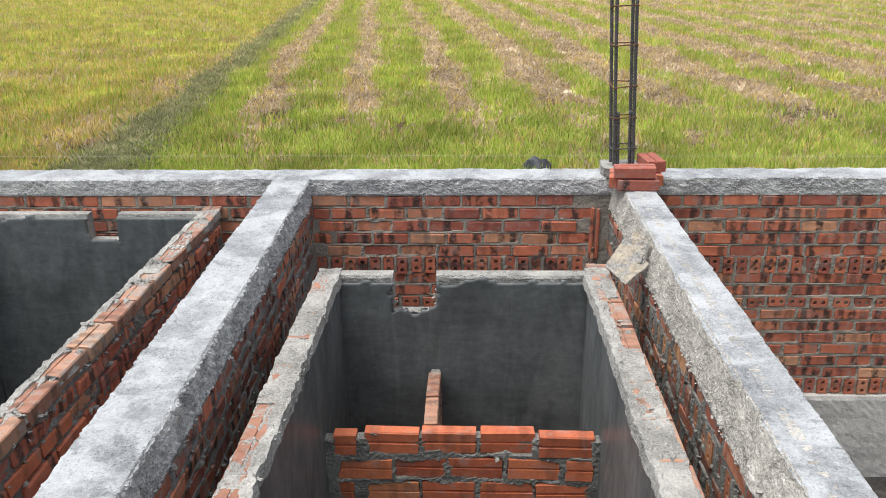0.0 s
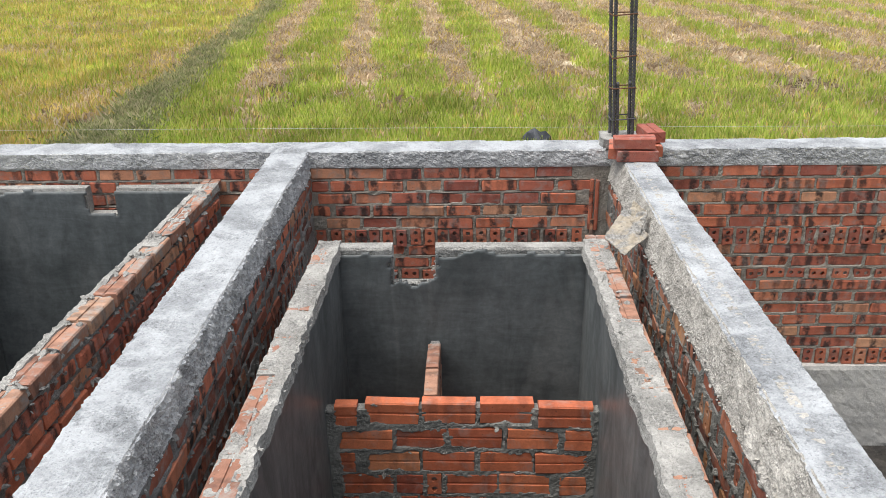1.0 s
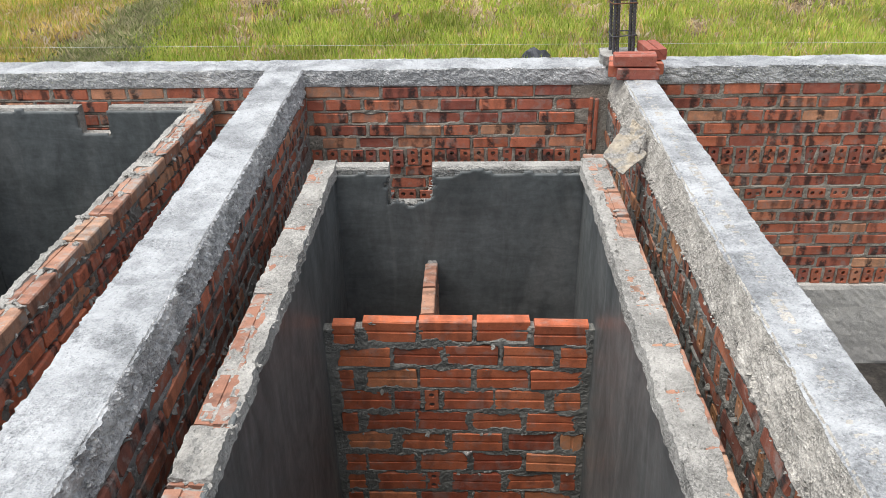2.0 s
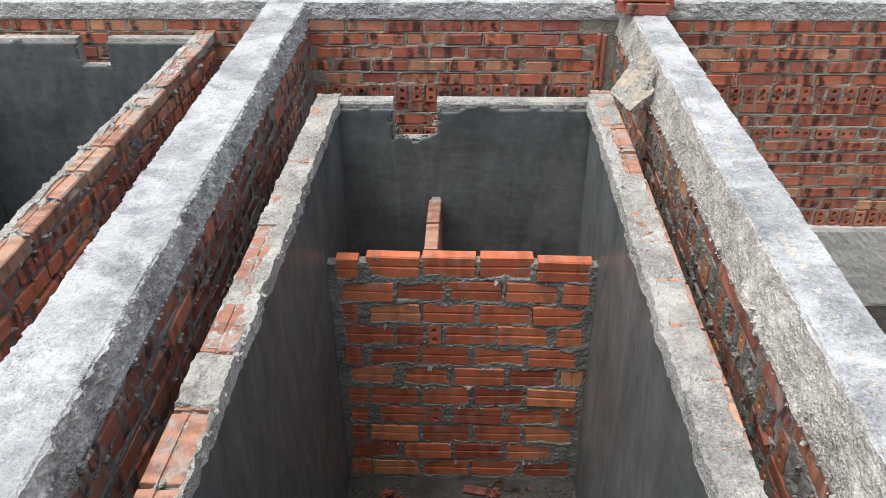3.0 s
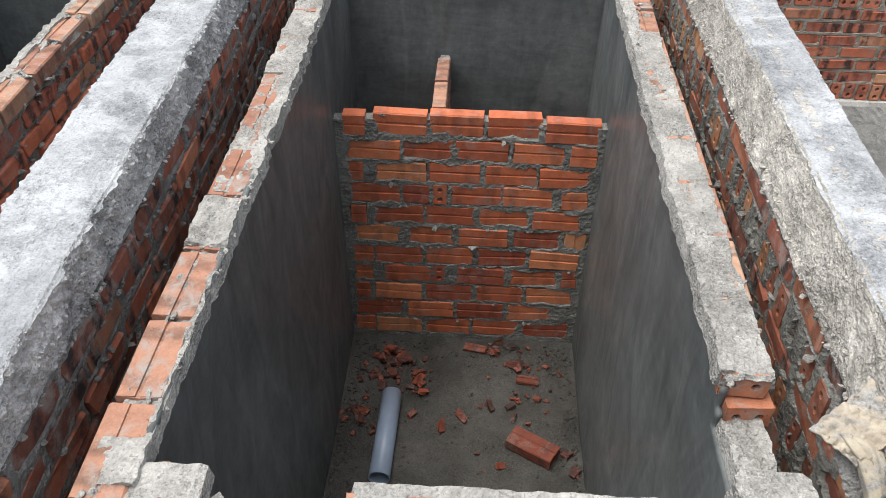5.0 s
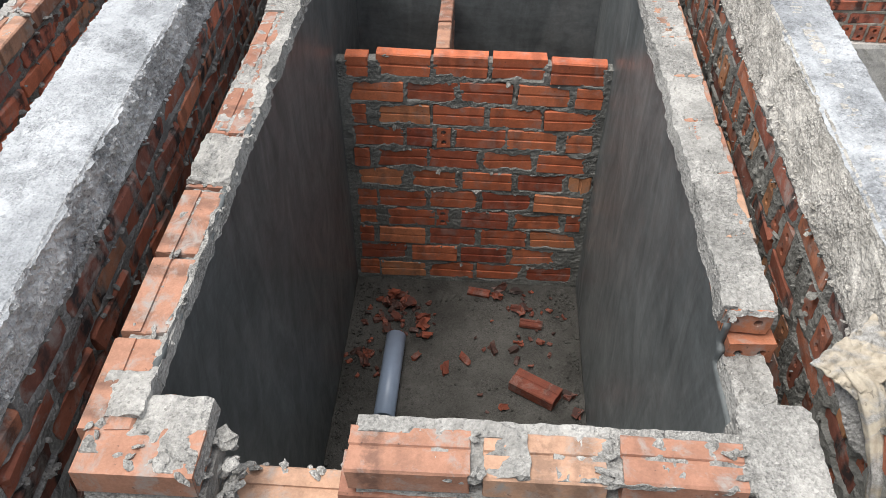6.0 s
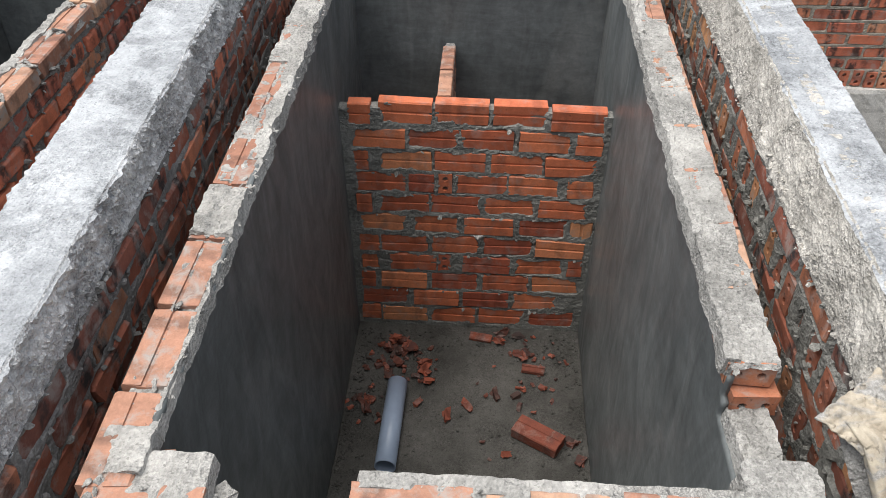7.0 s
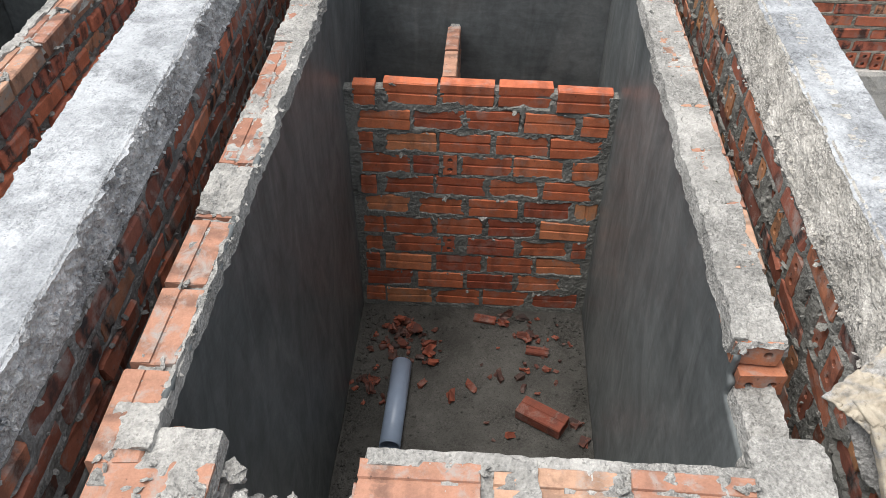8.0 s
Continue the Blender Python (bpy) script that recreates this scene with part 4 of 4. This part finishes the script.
# ---- mortar lumps pressed out of joints ----
def lumps(parent, spots, mat, seed, label="lumps of squeezed-out mortar"):
    """Many small lumps of mortar on one wall, joined: (x, y, z, size)."""
    rng = random.Random(seed)
    pieces = []
    for x, y, z, s in spots:
        s *= 0.5
        v, f = lump((s * rng.uniform(0.6, 1.2), s * rng.uniform(0.7, 1.6), s * rng.uniform(0.3, 0.6)), rng.uniform(0, 90), 0.5)
        m = pose(x, y, z, rng.uniform(-40, 40), rng.uniform(-40, 40), rng.uniform(0, 360))
        pieces.append(([m @ p for p in v], f))
    ob = part("mortar_lumps", mesh_of("mortar_lumps", *joined(*pieces), mat), parent, label)
    return tagged(ob, kind="stuff")


LR = random.Random(3)
lumps(wall_tank_side, [(-1.366 + LR.uniform(-0.02, 0.012), LR.uniform(1.3, 4.4), TZ - 0.066 - 0.074 * LR.choice((0, 0, 1, 1, 2, 3)) + LR.uniform(-0.02, 0.02), LR.uniform(0.010, 0.028)) for _ in range(170)], mortar_grey, 1)
lumps(wall_tank_side, [(-1.42 + LR.uniform(-0.05, 0.05), 1.25 + 0.225 * k + LR.uniform(-0.02, 0.02), TZ, LR.uniform(0.018, 0.038)) for k in range(15) for _ in range(4)], mortar_pale, 2, "pale mortar lumps")
lumps(wall_tank_west, [(TX0 - 0.06 + LR.uniform(-0.05, 0.02), 0.88 + 0.228 * k + LR.uniform(-0.02, 0.02), TZ - 0.004, LR.uniform(0.010, 0.022)) for k in range(12) for _ in range(2)]
      + [(TX0 + LR.uniform(-0.035, -0.012), LR.uniform(0.95, 3.5), TZ - 0.005, LR.uniform(0.006, 0.016)) for _ in range(90)], mortar_pale, 3, "pale mortar lumps")
lumps(wall_tank_east, [(TX1 + 0.06 + LR.uniform(-0.04, 0.05), LR.uniform(1.26, 3.6), TZ - 0.004, LR.uniform(0.010, 0.03)) for _ in range(60)]
      + [(TX1 + 0.065 + LR.uniform(-0.03, 0.04), LR.uniform(0.95, 1.2), 1.55 - 0.2 * (1.2 - 1.1) + LR.uniform(-0.03, 0.04), LR.uniform(0.02, 0.05)) for _ in range(26)]
      + [(TX1 + LR.uniform(0.012, 0.022), LR.uniform(1.2, 3.5), TZ - 0.006, LR.uniform(0.006, 0.016)) for _ in range(80)], mortar_pale, 4, "pale mortar lumps")
lumps(wall_tank_south, [(LR.uniform(-0.40, -0.14), TY0 - 0.01 + LR.uniform(-0.02, 0.008), LOW - 0.105 + LR.uniform(-0.01, 0.01), LR.uniform(0.012, 0.03)) for _ in range(24)]
      + [(LR.uniform(-0.42, -0.36), TY0 - 0.06 + LR.uniform(-0.06, 0.05), LOW - 0.03 + LR.uniform(-0.04, 0.05), LR.uniform(0.018, 0.035)) for _ in range(18)]
      + [(-0.04 + 0.224 * k + 0.112 + LR.uniform(-0.02, 0.02), TY0 - 0.06 + LR.uniform(-0.05, 0.05), TZ, LR.uniform(0.012, 0.028)) for k in range(3) for _ in range(5)]
      + [(LR.uniform(TX0 - 0.09, -0.42), TY0 - 0.10 + LR.uniform(-0.05, 0.07), TZ - 0.008, LR.uniform(0.010, 0.03)) for _ in range(16)], mortar_pale, 5, "pale mortar lumps")
lumps(wall_tank_north, [(LR.choice((NX0, NX1)) + LR.uniform(-0.015, 0.015), TY1 + LR.uniform(0.02, 0.08), LR.uniform(NZ, TZ - 0.02), LR.uniform(0.012, 0.03)) for _ in range(20)]
      + [(LR.uniform(NX0, NX1), TY1 + LR.uniform(0.02, 0.09), NZ + 0.002, LR.uniform(0.012, 0.026)) for _ in range(14)], mortar_pale, 6, "broken mortar edges")
lumps(partition, [(LR.uniform(TX0 + 0.03, TX1 - 0.03), PY - 0.002, 1.255 - EP * LR.randint(1, 10), LR.uniform(0.008, 0.02)) for _ in range(55)]
      + [(-0.345 + LR.uniform(-0.02, 0.02), PY + 0.03, 1.245, 0.030) for _ in range(3)], mortar_dark, 7)

# crumbs of concrete along the beams' lower edges, mortar squeezed from the joints below
def row_of(n, face, lean, z0, z1, small, big, out):
    spots = []
    for _ in range(n):
        y = LR.uniform(0.4, FAR - 0.05)
        spots.append((face + lean(y) + out * LR.uniform(-0.004, 0.008), y, LR.uniform(z0, z1), LR.uniform(small, big)))
    return spots


lumps(wall_west, row_of(260, -0.815, lean_w, 1.705, 1.80, 0.006, 0.018, 1), concrete_side, 8, "crumbs of rough concrete")
lumps(wall_west, [q for k in range(7) for q in row_of(42, -0.818, lean_w, 1.711 - COURSE * k - 0.006, 1.711 - COURSE * k + 0.006, 0.008, 0.024, 1)], mortar_grey, 9)
lumps(wall_east, row_of(240, 0.818, lean_e, 1.680, 1.74, 0.006, 0.015, -1), concrete_sand, 10, "crumbs of rough concrete")
lumps(wall_east, [q for k in range(7) for q in row_of(34, 0.823, lean_e, 1.686 - COURSE * k - 0.008, 1.686 - COURSE * k + 0.008, 0.008, 0.024, -1)], mortar_dark, 11)

# broken end of the east wall: two bricks with their ends bare, one course back
lay(wall_tank_east, HOLED_ORANGE, TX1 + 0.066, 1.212 + BL / 2, LOW - 0.034, 0, 0, 3)
lay(wall_tank_east, HOLED_ORANGE, TX1 + 0.058, 1.232 + BL / 2, TZ - 0.031, 0, 0, -2)


# ---- loose things ----
def tube(name, r_out, r_in, length, mat, seg=28):
    verts, faces = [], []
    for x, r in ((-length / 2, r_out), (length / 2, r_out), (length / 2, r_in), (-length / 2, r_in)):
        verts += [(x, r * math.cos(2 * math.pi * k / seg), r * math.sin(2 * math.pi * k / seg)) for k in range(seg)]
    for a in range(4):
        for k in range(seg):
            j = (k + 1) % seg
            b = (a + 1) % 4
            faces.append((a * seg + k, a * seg + j, b * seg + j, b * seg + k))
    me = mesh_of(name, verts, [f[::-1] for f in faces], mat, True)
    for p in me.polygons:
        p.use_smooth = abs(p.normal.x) < 0.5
    return me


pipe = tagged(new("pvc_pipe", tube("pvc_pipe", 0.045, 0.0415, 0.46, pvc_grey)), "short blue-grey plastic pipe lying on the tank floor", "pipe")
pipe.matrix_basis = pose(-0.290, 2.335, 0.047, 0, 0, 89)
riser = tagged(new("pipe_stub", tube("pipe_stub", 0.034, 0.031, 0.10, pvc_grey)), "short grey plastic pipe standing on the tank floor", "pipe")
riser.matrix_basis = pose(0.26, 1.93, 0.05, 0, 90, 0)
board = tagged(new("mortar_board", mesh_of("mortar_board", *bar((-0.23, 1.60, 0.0), (0.20, 1.985, 0.022), 0, 0.02, ((0.003, 12), (0.002, 40)), 61.0, 0.003), mortar_grey)), "flat grey slab of mortar on the tank floor", "slab")
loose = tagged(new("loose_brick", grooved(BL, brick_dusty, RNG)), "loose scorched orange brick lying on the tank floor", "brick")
loose.matrix_basis = pose(0.345, 2.316, 0.030, 0, 0, -30)


def shard(size, seed):
    """A splinter of broken hollow brick."""
    rng = random.Random(seed)
    bm = bmesh.new()
    bmesh.ops.create_cube(bm, size=1.0)
    bmesh.ops.subdivide_edges(bm, edges=bm.edges[:], cuts=1)
    for v in bm.verts:
        v.co = Vector((v.co.x * size * rng.uniform(1.0, 1.5), v.co.y * size * rng.uniform(0.55, 0.8), v.co.z * size * rng.uniform(0.35, 0.6)))
        v.co += Vector([rng.uniform(-0.22, 0.22) * size for _ in range(3)])
    me = bpy.data.meshes.new("brick_shard")
    bm.to_mesh(me)
    bm.free()
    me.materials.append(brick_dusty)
    return me


SHARDS = [shard(s, k) for k, s in enumerate((0.028, 0.033, 0.038, 0.044, 0.024, 0.030))]
SMALL = [shard(s, 20 + k) for k, s in enumerate((0.012, 0.016, 0.02, 0.018))]
SR = random.Random(5)


def scatter(x, y, n, r, pool, lift=0.0):
    for _ in range(n):
        ob = tagged(new("brick_shard", SR.choice(pool)), "broken piece of orange hollow brick on the tank floor", "brick shard", "brick shards on the floor")
        a, d = SR.uniform(0, 6.28), r * math.sqrt(SR.random())
        ob.matrix_basis = pose(x + d * math.cos(a), y + d * math.sin(a), 0.010 + lift * SR.random(), SR.uniform(-25, 25), SR.uniform(-25, 25), SR.uniform(0, 360))


scatter(-0.322, 2.815, 10, 0.05, SHARDS, 0.05)
scatter(-0.255, 2.80, 4, 0.03, SHARDS, 0.02)
scatter(-0.353, 2.73, 6, 0.06, SHARDS)
scatter(-0.33, 2.67, 3, 0.03, SHARDS)
scatter(-0.170, 2.635, 5, 0.045, SHARDS, 0.01)
scatter(-0.185, 2.71, 2, 0.02, SHARDS)
scatter(-0.435, 2.465, 4, 0.04, SHARDS, 0.01)
scatter(0.20, 2.90, 5, 0.05, SHARDS, 0.01)
scatter(0.29, 2.805, 4, 0.03, SHARDS, 0.015)
for x, y in ((-0.441, 2.678), (-0.473, 2.50), (-0.393, 2.488), (-0.194, 2.487), (0.028, 2.481), (-0.051, 2.421), (0.162, 2.552), (0.257, 2.548), (0.266, 2.489), (0.373, 2.603), (0.268, 2.93), (0.208, 2.23), (0.487, 2.315), (0.495, 2.305), (0.529, 2.20), (0.525, 2.215)):
    scatter(x, y, 1, 0.005, SHARDS)
# two larger split halves of grooved brick
for x, y, rz, length in ((0.335, 2.712, -8, 0.5), (0.085, 2.905, -10, 0.5)):
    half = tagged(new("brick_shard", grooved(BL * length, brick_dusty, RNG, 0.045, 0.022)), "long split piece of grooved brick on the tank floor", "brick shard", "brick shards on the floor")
    half.matrix_basis = pose(x, y, 0.012, 0, 0, rz)
scatter(-0.38, 2.45, 14, 0.14, SMALL)
scatter(-0.28, 2.72, 30, 0.18, SMALL)
scatter(0.33, 2.75, 22, 0.18, SMALL)
scatter(0.1, 2.5, 10, 0.35, SMALL)

# crumbs of mortar and brick dust swept against the walls
pieces = []
for _ in range(900):
    side = SR.random()
    x, y = SR.uniform(TX0 + 0.01, TX1 - 0.01), SR.uniform(1.5, 2.95)
    if side < 0.4:
        x = TX0 + 0.01 + abs(SR.gauss(0, 0.06))
    elif side < 0.6:
        x = TX1 - 0.01 - abs(SR.gauss(0, 0.05))
    elif side < 0.8:
        y = 2.95 - abs(SR.gauss(0, 0.08))
    s = SR.uniform(0.003, 0.009)
    v, f = lump((s, s * 1.2, s * 0.8), SR.uniform(0, 99), 0.5, 3, 5)
    pieces.append(([p + Vector((x, y, s * 0.3)) for p in v], f))
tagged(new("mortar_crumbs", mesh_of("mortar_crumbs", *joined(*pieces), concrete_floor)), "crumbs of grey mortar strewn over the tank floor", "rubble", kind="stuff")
flake = tagged(new("mortar_flake", mesh_of("mortar_flake", [(-0.022, 0, 0.018), (0.026, 0, 0.02), (0.01, -0.006, -0.03), (0.0, -0.022, 0.012)], [(0, 2, 3), (2, 1, 3), (0, 3, 1), (0, 1, 2)], mortar_pale)), "", "")
flake.parent = partition
flake.name = "mortar_flake"
flake.matrix_basis = pose(0.048, PY + 0.004, 0.575)


# ---- column start: steel cage, cast foot, bricks stacked beside it ----
def ribbed_bar(length, r, mat):
    """A ribbed reinforcing bar, standing on its foot."""
    verts, faces, seg = [], [], 8
    n = int(length / 0.009)
    for k in range(n + 1):
        g = r * (1.16 if k % 2 else 0.95)
        verts += [(g * math.cos(2 * math.pi * i / seg), g * math.sin(2 * math.pi * i / seg), length * k / n + 0.004 * math.sin(2 * math.pi * i / seg)) for i in range(seg)]
    for k in range(n):
        for i in range(seg):
            j = (i + 1) % seg
            faces.append((k * seg + i, k * seg + j, (k + 1) * seg + j, (k + 1) * seg + i))
    faces += [tuple(range(seg - 1, -1, -1)), tuple(n * seg + i for i in range(seg))]
    return mesh_of("steel_bar", verts, faces, mat)


def rod(a, b, r, seg=8):
    a, b = Vector(a), Vector(b)
    q = (b - a).to_track_quat("Z", "Y").to_matrix()
    verts = [a + t * (b - a) + q @ Vector((r * math.cos(2 * math.pi * i / seg), r * math.sin(2 * math.pi * i / seg), 0)) for t in (0, 1) for i in range(seg)]
    faces = [(i, (i + 1) % seg, seg + (i + 1) % seg, seg + i) for i in range(seg)] + [tuple(range(seg - 1, -1, -1)), tuple(range(seg, 2 * seg))]
    return verts, faces


cage = tagged(new("rebar_cage"), "dark steel reinforcement cage rising from the ring beam", "rebar")
cage.matrix_basis = pose(0.912, 4.755, BEAM, 0.6, -2.6, 0)
LONG = ribbed_bar(1.75, 0.0092, steel_dark)
for x, y in ((-0.052, -0.045), (0.052, -0.045), (-0.056, 0.05), (0.050, 0.05), (-0.032, -0.045), (0.036, -0.03)):
    ob = part("steel_bar", LONG if abs(x) > 0.04 else ribbed_bar(0.36, 0.0088, steel_dark), cage, "", pose(x, y, 0, RNG.uniform(-0.4, 0.4), RNG.uniform(-0.5, 0.5), 0))
for k, z in enumerate((0.155, 0.325, 0.505, 0.72, 0.92, 1.12, 1.32, 1.52)):
    c = [(-0.066, -0.056), (0.066, -0.056), (0.066, 0.062), (-0.066, 0.062)]
    t = RNG.uniform(-0.008, 0.008)
    ring = [rod((*c[i], z + t * (i - 1.5)), (*c[(i + 1) % 4], z + t * ((i + 1) % 4 - 1.5) + 0.004), 0.0035) for i in range(4)]
    part("steel_tie", mesh_of("steel_tie", *joined(*ring), steel_dark if k == 0 else steel_rust), cage, "thin rusty steel tie")
foot = tagged(new("column_foot", mesh_of("column_foot", *bar((0.795, FAR - 0.015, BEAM - 0.01), (1.01, FAR + 0.2, BEAM + 0.055), 2, 0.012, ((0.016, 9), (0.01, 30), (0.005, 80)), 71.0, 0.03), mortar_pale)), "lumpy concrete foot round the reinforcement cage", "concrete")
for x, y, z, rz, ry, mat in ((0.935, 4.42, 0.032, -1, 0, 0), (0.92, 4.43, 0.097, -6, -1.5, 1), (1.045, 4.62, 0.098, 96, 0, 2), (0.855, 4.53, 0.032, 80, 0, 3), (1.04, 4.58, 0.032, 88, 0, 3)):
    ob = tagged(new("stacked_brick", GROOVED_OLD[mat]), "red brick stacked on the beam beside the steel cage", "brick", "bricks on the beam")
    ob.matrix_basis = pose(x, y, BEAM + z, 0, ry, rz)

# mason's string along the boundary wall
line = tagged(new("masons_string", mesh_of("masons_string", *joined(*[rod((-3.4 + 0.76 * k, 4.9, 1.938 - 0.003 * k + 0.0002 * k * (10 - k)), (-3.4 + 0.76 * (k + 1), 4.9, 1.938 - 0.003 * (k + 1) + 0.0002 * (k + 1) * (9 - k)), 0.0008, 5) for k in range(10)]), string_white)), "thin pale mason's string stretched along the wall", "string")


# ---- crumpled cement bags stuffed between tank and wall ----
def drape(name, parent, a, b, c, d, seed, crease, label="", mat=None):
    """A crumpled sheet of paper spanned by four corners, with torn edges."""
    n = 56
    a, b, c, d = (Vector(q) for q in (a, b, c, d))
    up = (b - a).cross(d - a).normalized()
    size = ((b - a).length + (d - a).length) / 2
    verts, faces = [], []
    for j in range(n + 1):
        for i in range(n + 1):
            u, w = i / n, j / n
            p = (a * (1 - u) + b * u) * (1 - w) + (d * (1 - u) + c * u) * w
            q = p / size
            rim = min(u, 1 - u, w, 1 - w)
            fold = 0.17 * (0.45 - abs(noise.noise(q * 2.6 + Vector((seed, 0, 0))))) + 0.10 * (0.4 - abs(noise.noise(q * 6.0 + Vector((0, seed, 0))))) + 0.035 * noise.noise(q * 15.0 + Vector((0, 0, seed)))
            p = p + up * fold * size * crease
            if rim < 0.06:
                p += (p - (a + b + c + d) / 4) * 0.09 * noise.noise(q * 9.0 + Vector((seed, seed, 0)))
            verts.append(p)
    for j in range(n):
        for i in range(n):
            k = j * (n + 1) + i
            faces.append((k, k + 1, k + n + 2, k + n + 1))
    ob = part(name, mesh_of(name, verts, faces, mat or bag_paper, True), parent, label)
    t = ob.modifiers.new("thickness", "SOLIDIFY")
    t.thickness, t.offset = 0.005, 0.0
    return ob


def twist(name, parent, points, radii, seed, label=""):
    """A twisted hank of paper along a bent line, with folds running along it."""
    n, m = 60, 30
    pts = [Vector(q) for q in points]
    verts, faces = [], []
    for j in range(n + 1):
        f = j / n * (len(pts) - 1)
        k = min(int(f), len(pts) - 2)
        g = f - k
        g2 = g * g * (3 - 2 * g)
        p, r = pts[k].lerp(pts[k + 1], g), radii[k] * (1 - g2) + radii[k + 1] * g2
        along = (pts[k + 1] - pts[k]).normalized()
        e1 = along.cross(Vector((1, 0, 0))).normalized()
        e2 = along.cross(e1)
        for i in range(m):
            t = 2 * math.pi * i / m + 1.6 * j / n
            rr = r * (1 + 0.25 * math.sin(5 * t + seed) * math.sin(2 * t) + 0.35 * noise.noise(Vector((math.cos(t) * 1.4, math.sin(t) * 1.4, j / n * 5 + seed))))
            verts.append(p + e1 * rr * math.cos(t) + e2 * rr * math.sin(t))
    for j in range(n):
        for i in range(m):
            faces.append((j * m + i, j * m + (i + 1) % m, (j + 1) * m + (i + 1) % m, (j + 1) * m + i))
    faces += [tuple(range(m - 1, -1, -1)), tuple(n * m + i for i in range(m))]
    return part(name, mesh_of(name, verts, faces, bag_paper, True), parent, label)


bag = tagged(new("cement_bag"), "crumpled beige paper bag wedged between two walls", "paper bag")
drape("flap", bag, (0.645, 3.56, 1.752), (0.72, 3.46, 1.70), (0.835, 3.54, 1.765), (0.745, 3.66, 1.85), 2.0, 0.35, "folded beige paper flap")
drape("fold", bag, (0.72, 3.60, 1.76), (0.80, 3.54, 1.77), (0.838, 3.60, 1.85), (0.79, 3.68, 1.88), 5.0, 0.8)
bag = tagged(new("cement_bag"), "torn pale cement bag hanging over the wall's edge", "paper bag")
drape("flap", bag, (0.688, 1.085, 1.722), (0.765, 1.025, 1.70), (0.832, 1.05, 1.755), (0.812, 1.165, 1.775), 8.0, 0.85, "creased cream paper flap")
twist("fold", bag, ((0.745, 1.08, 1.735), (0.785, 1.04, 1.715), (0.803, 0.975, 1.655), (0.808, 0.93, 1.60), (0.812, 0.89, 1.50)), (0.014, 0.022, 0.019, 0.016, 0.012), 3.0, "twisted hank of cream paper")
drape("crust", bag, (0.735, 1.085, 1.70), (0.775, 1.0, 1.60), (0.815, 0.955, 1.585), (0.80, 1.07, 1.70), 12.0, 0.35, "grey cement-crusted paper", mortar_grey)

# dark sheet lying outside the wall
tarp = tagged(new("dark_sheet", mesh_of("dark_sheet", *lump((0.24, 0.2, 0.40), 4.0, 0.25, 10, 16), stone_dark)), "dark crumpled plastic heap lying in the grass", "sheet")
tarp.matrix_basis = pose(0.95, 11.6, BASE, 0, 0, 20)
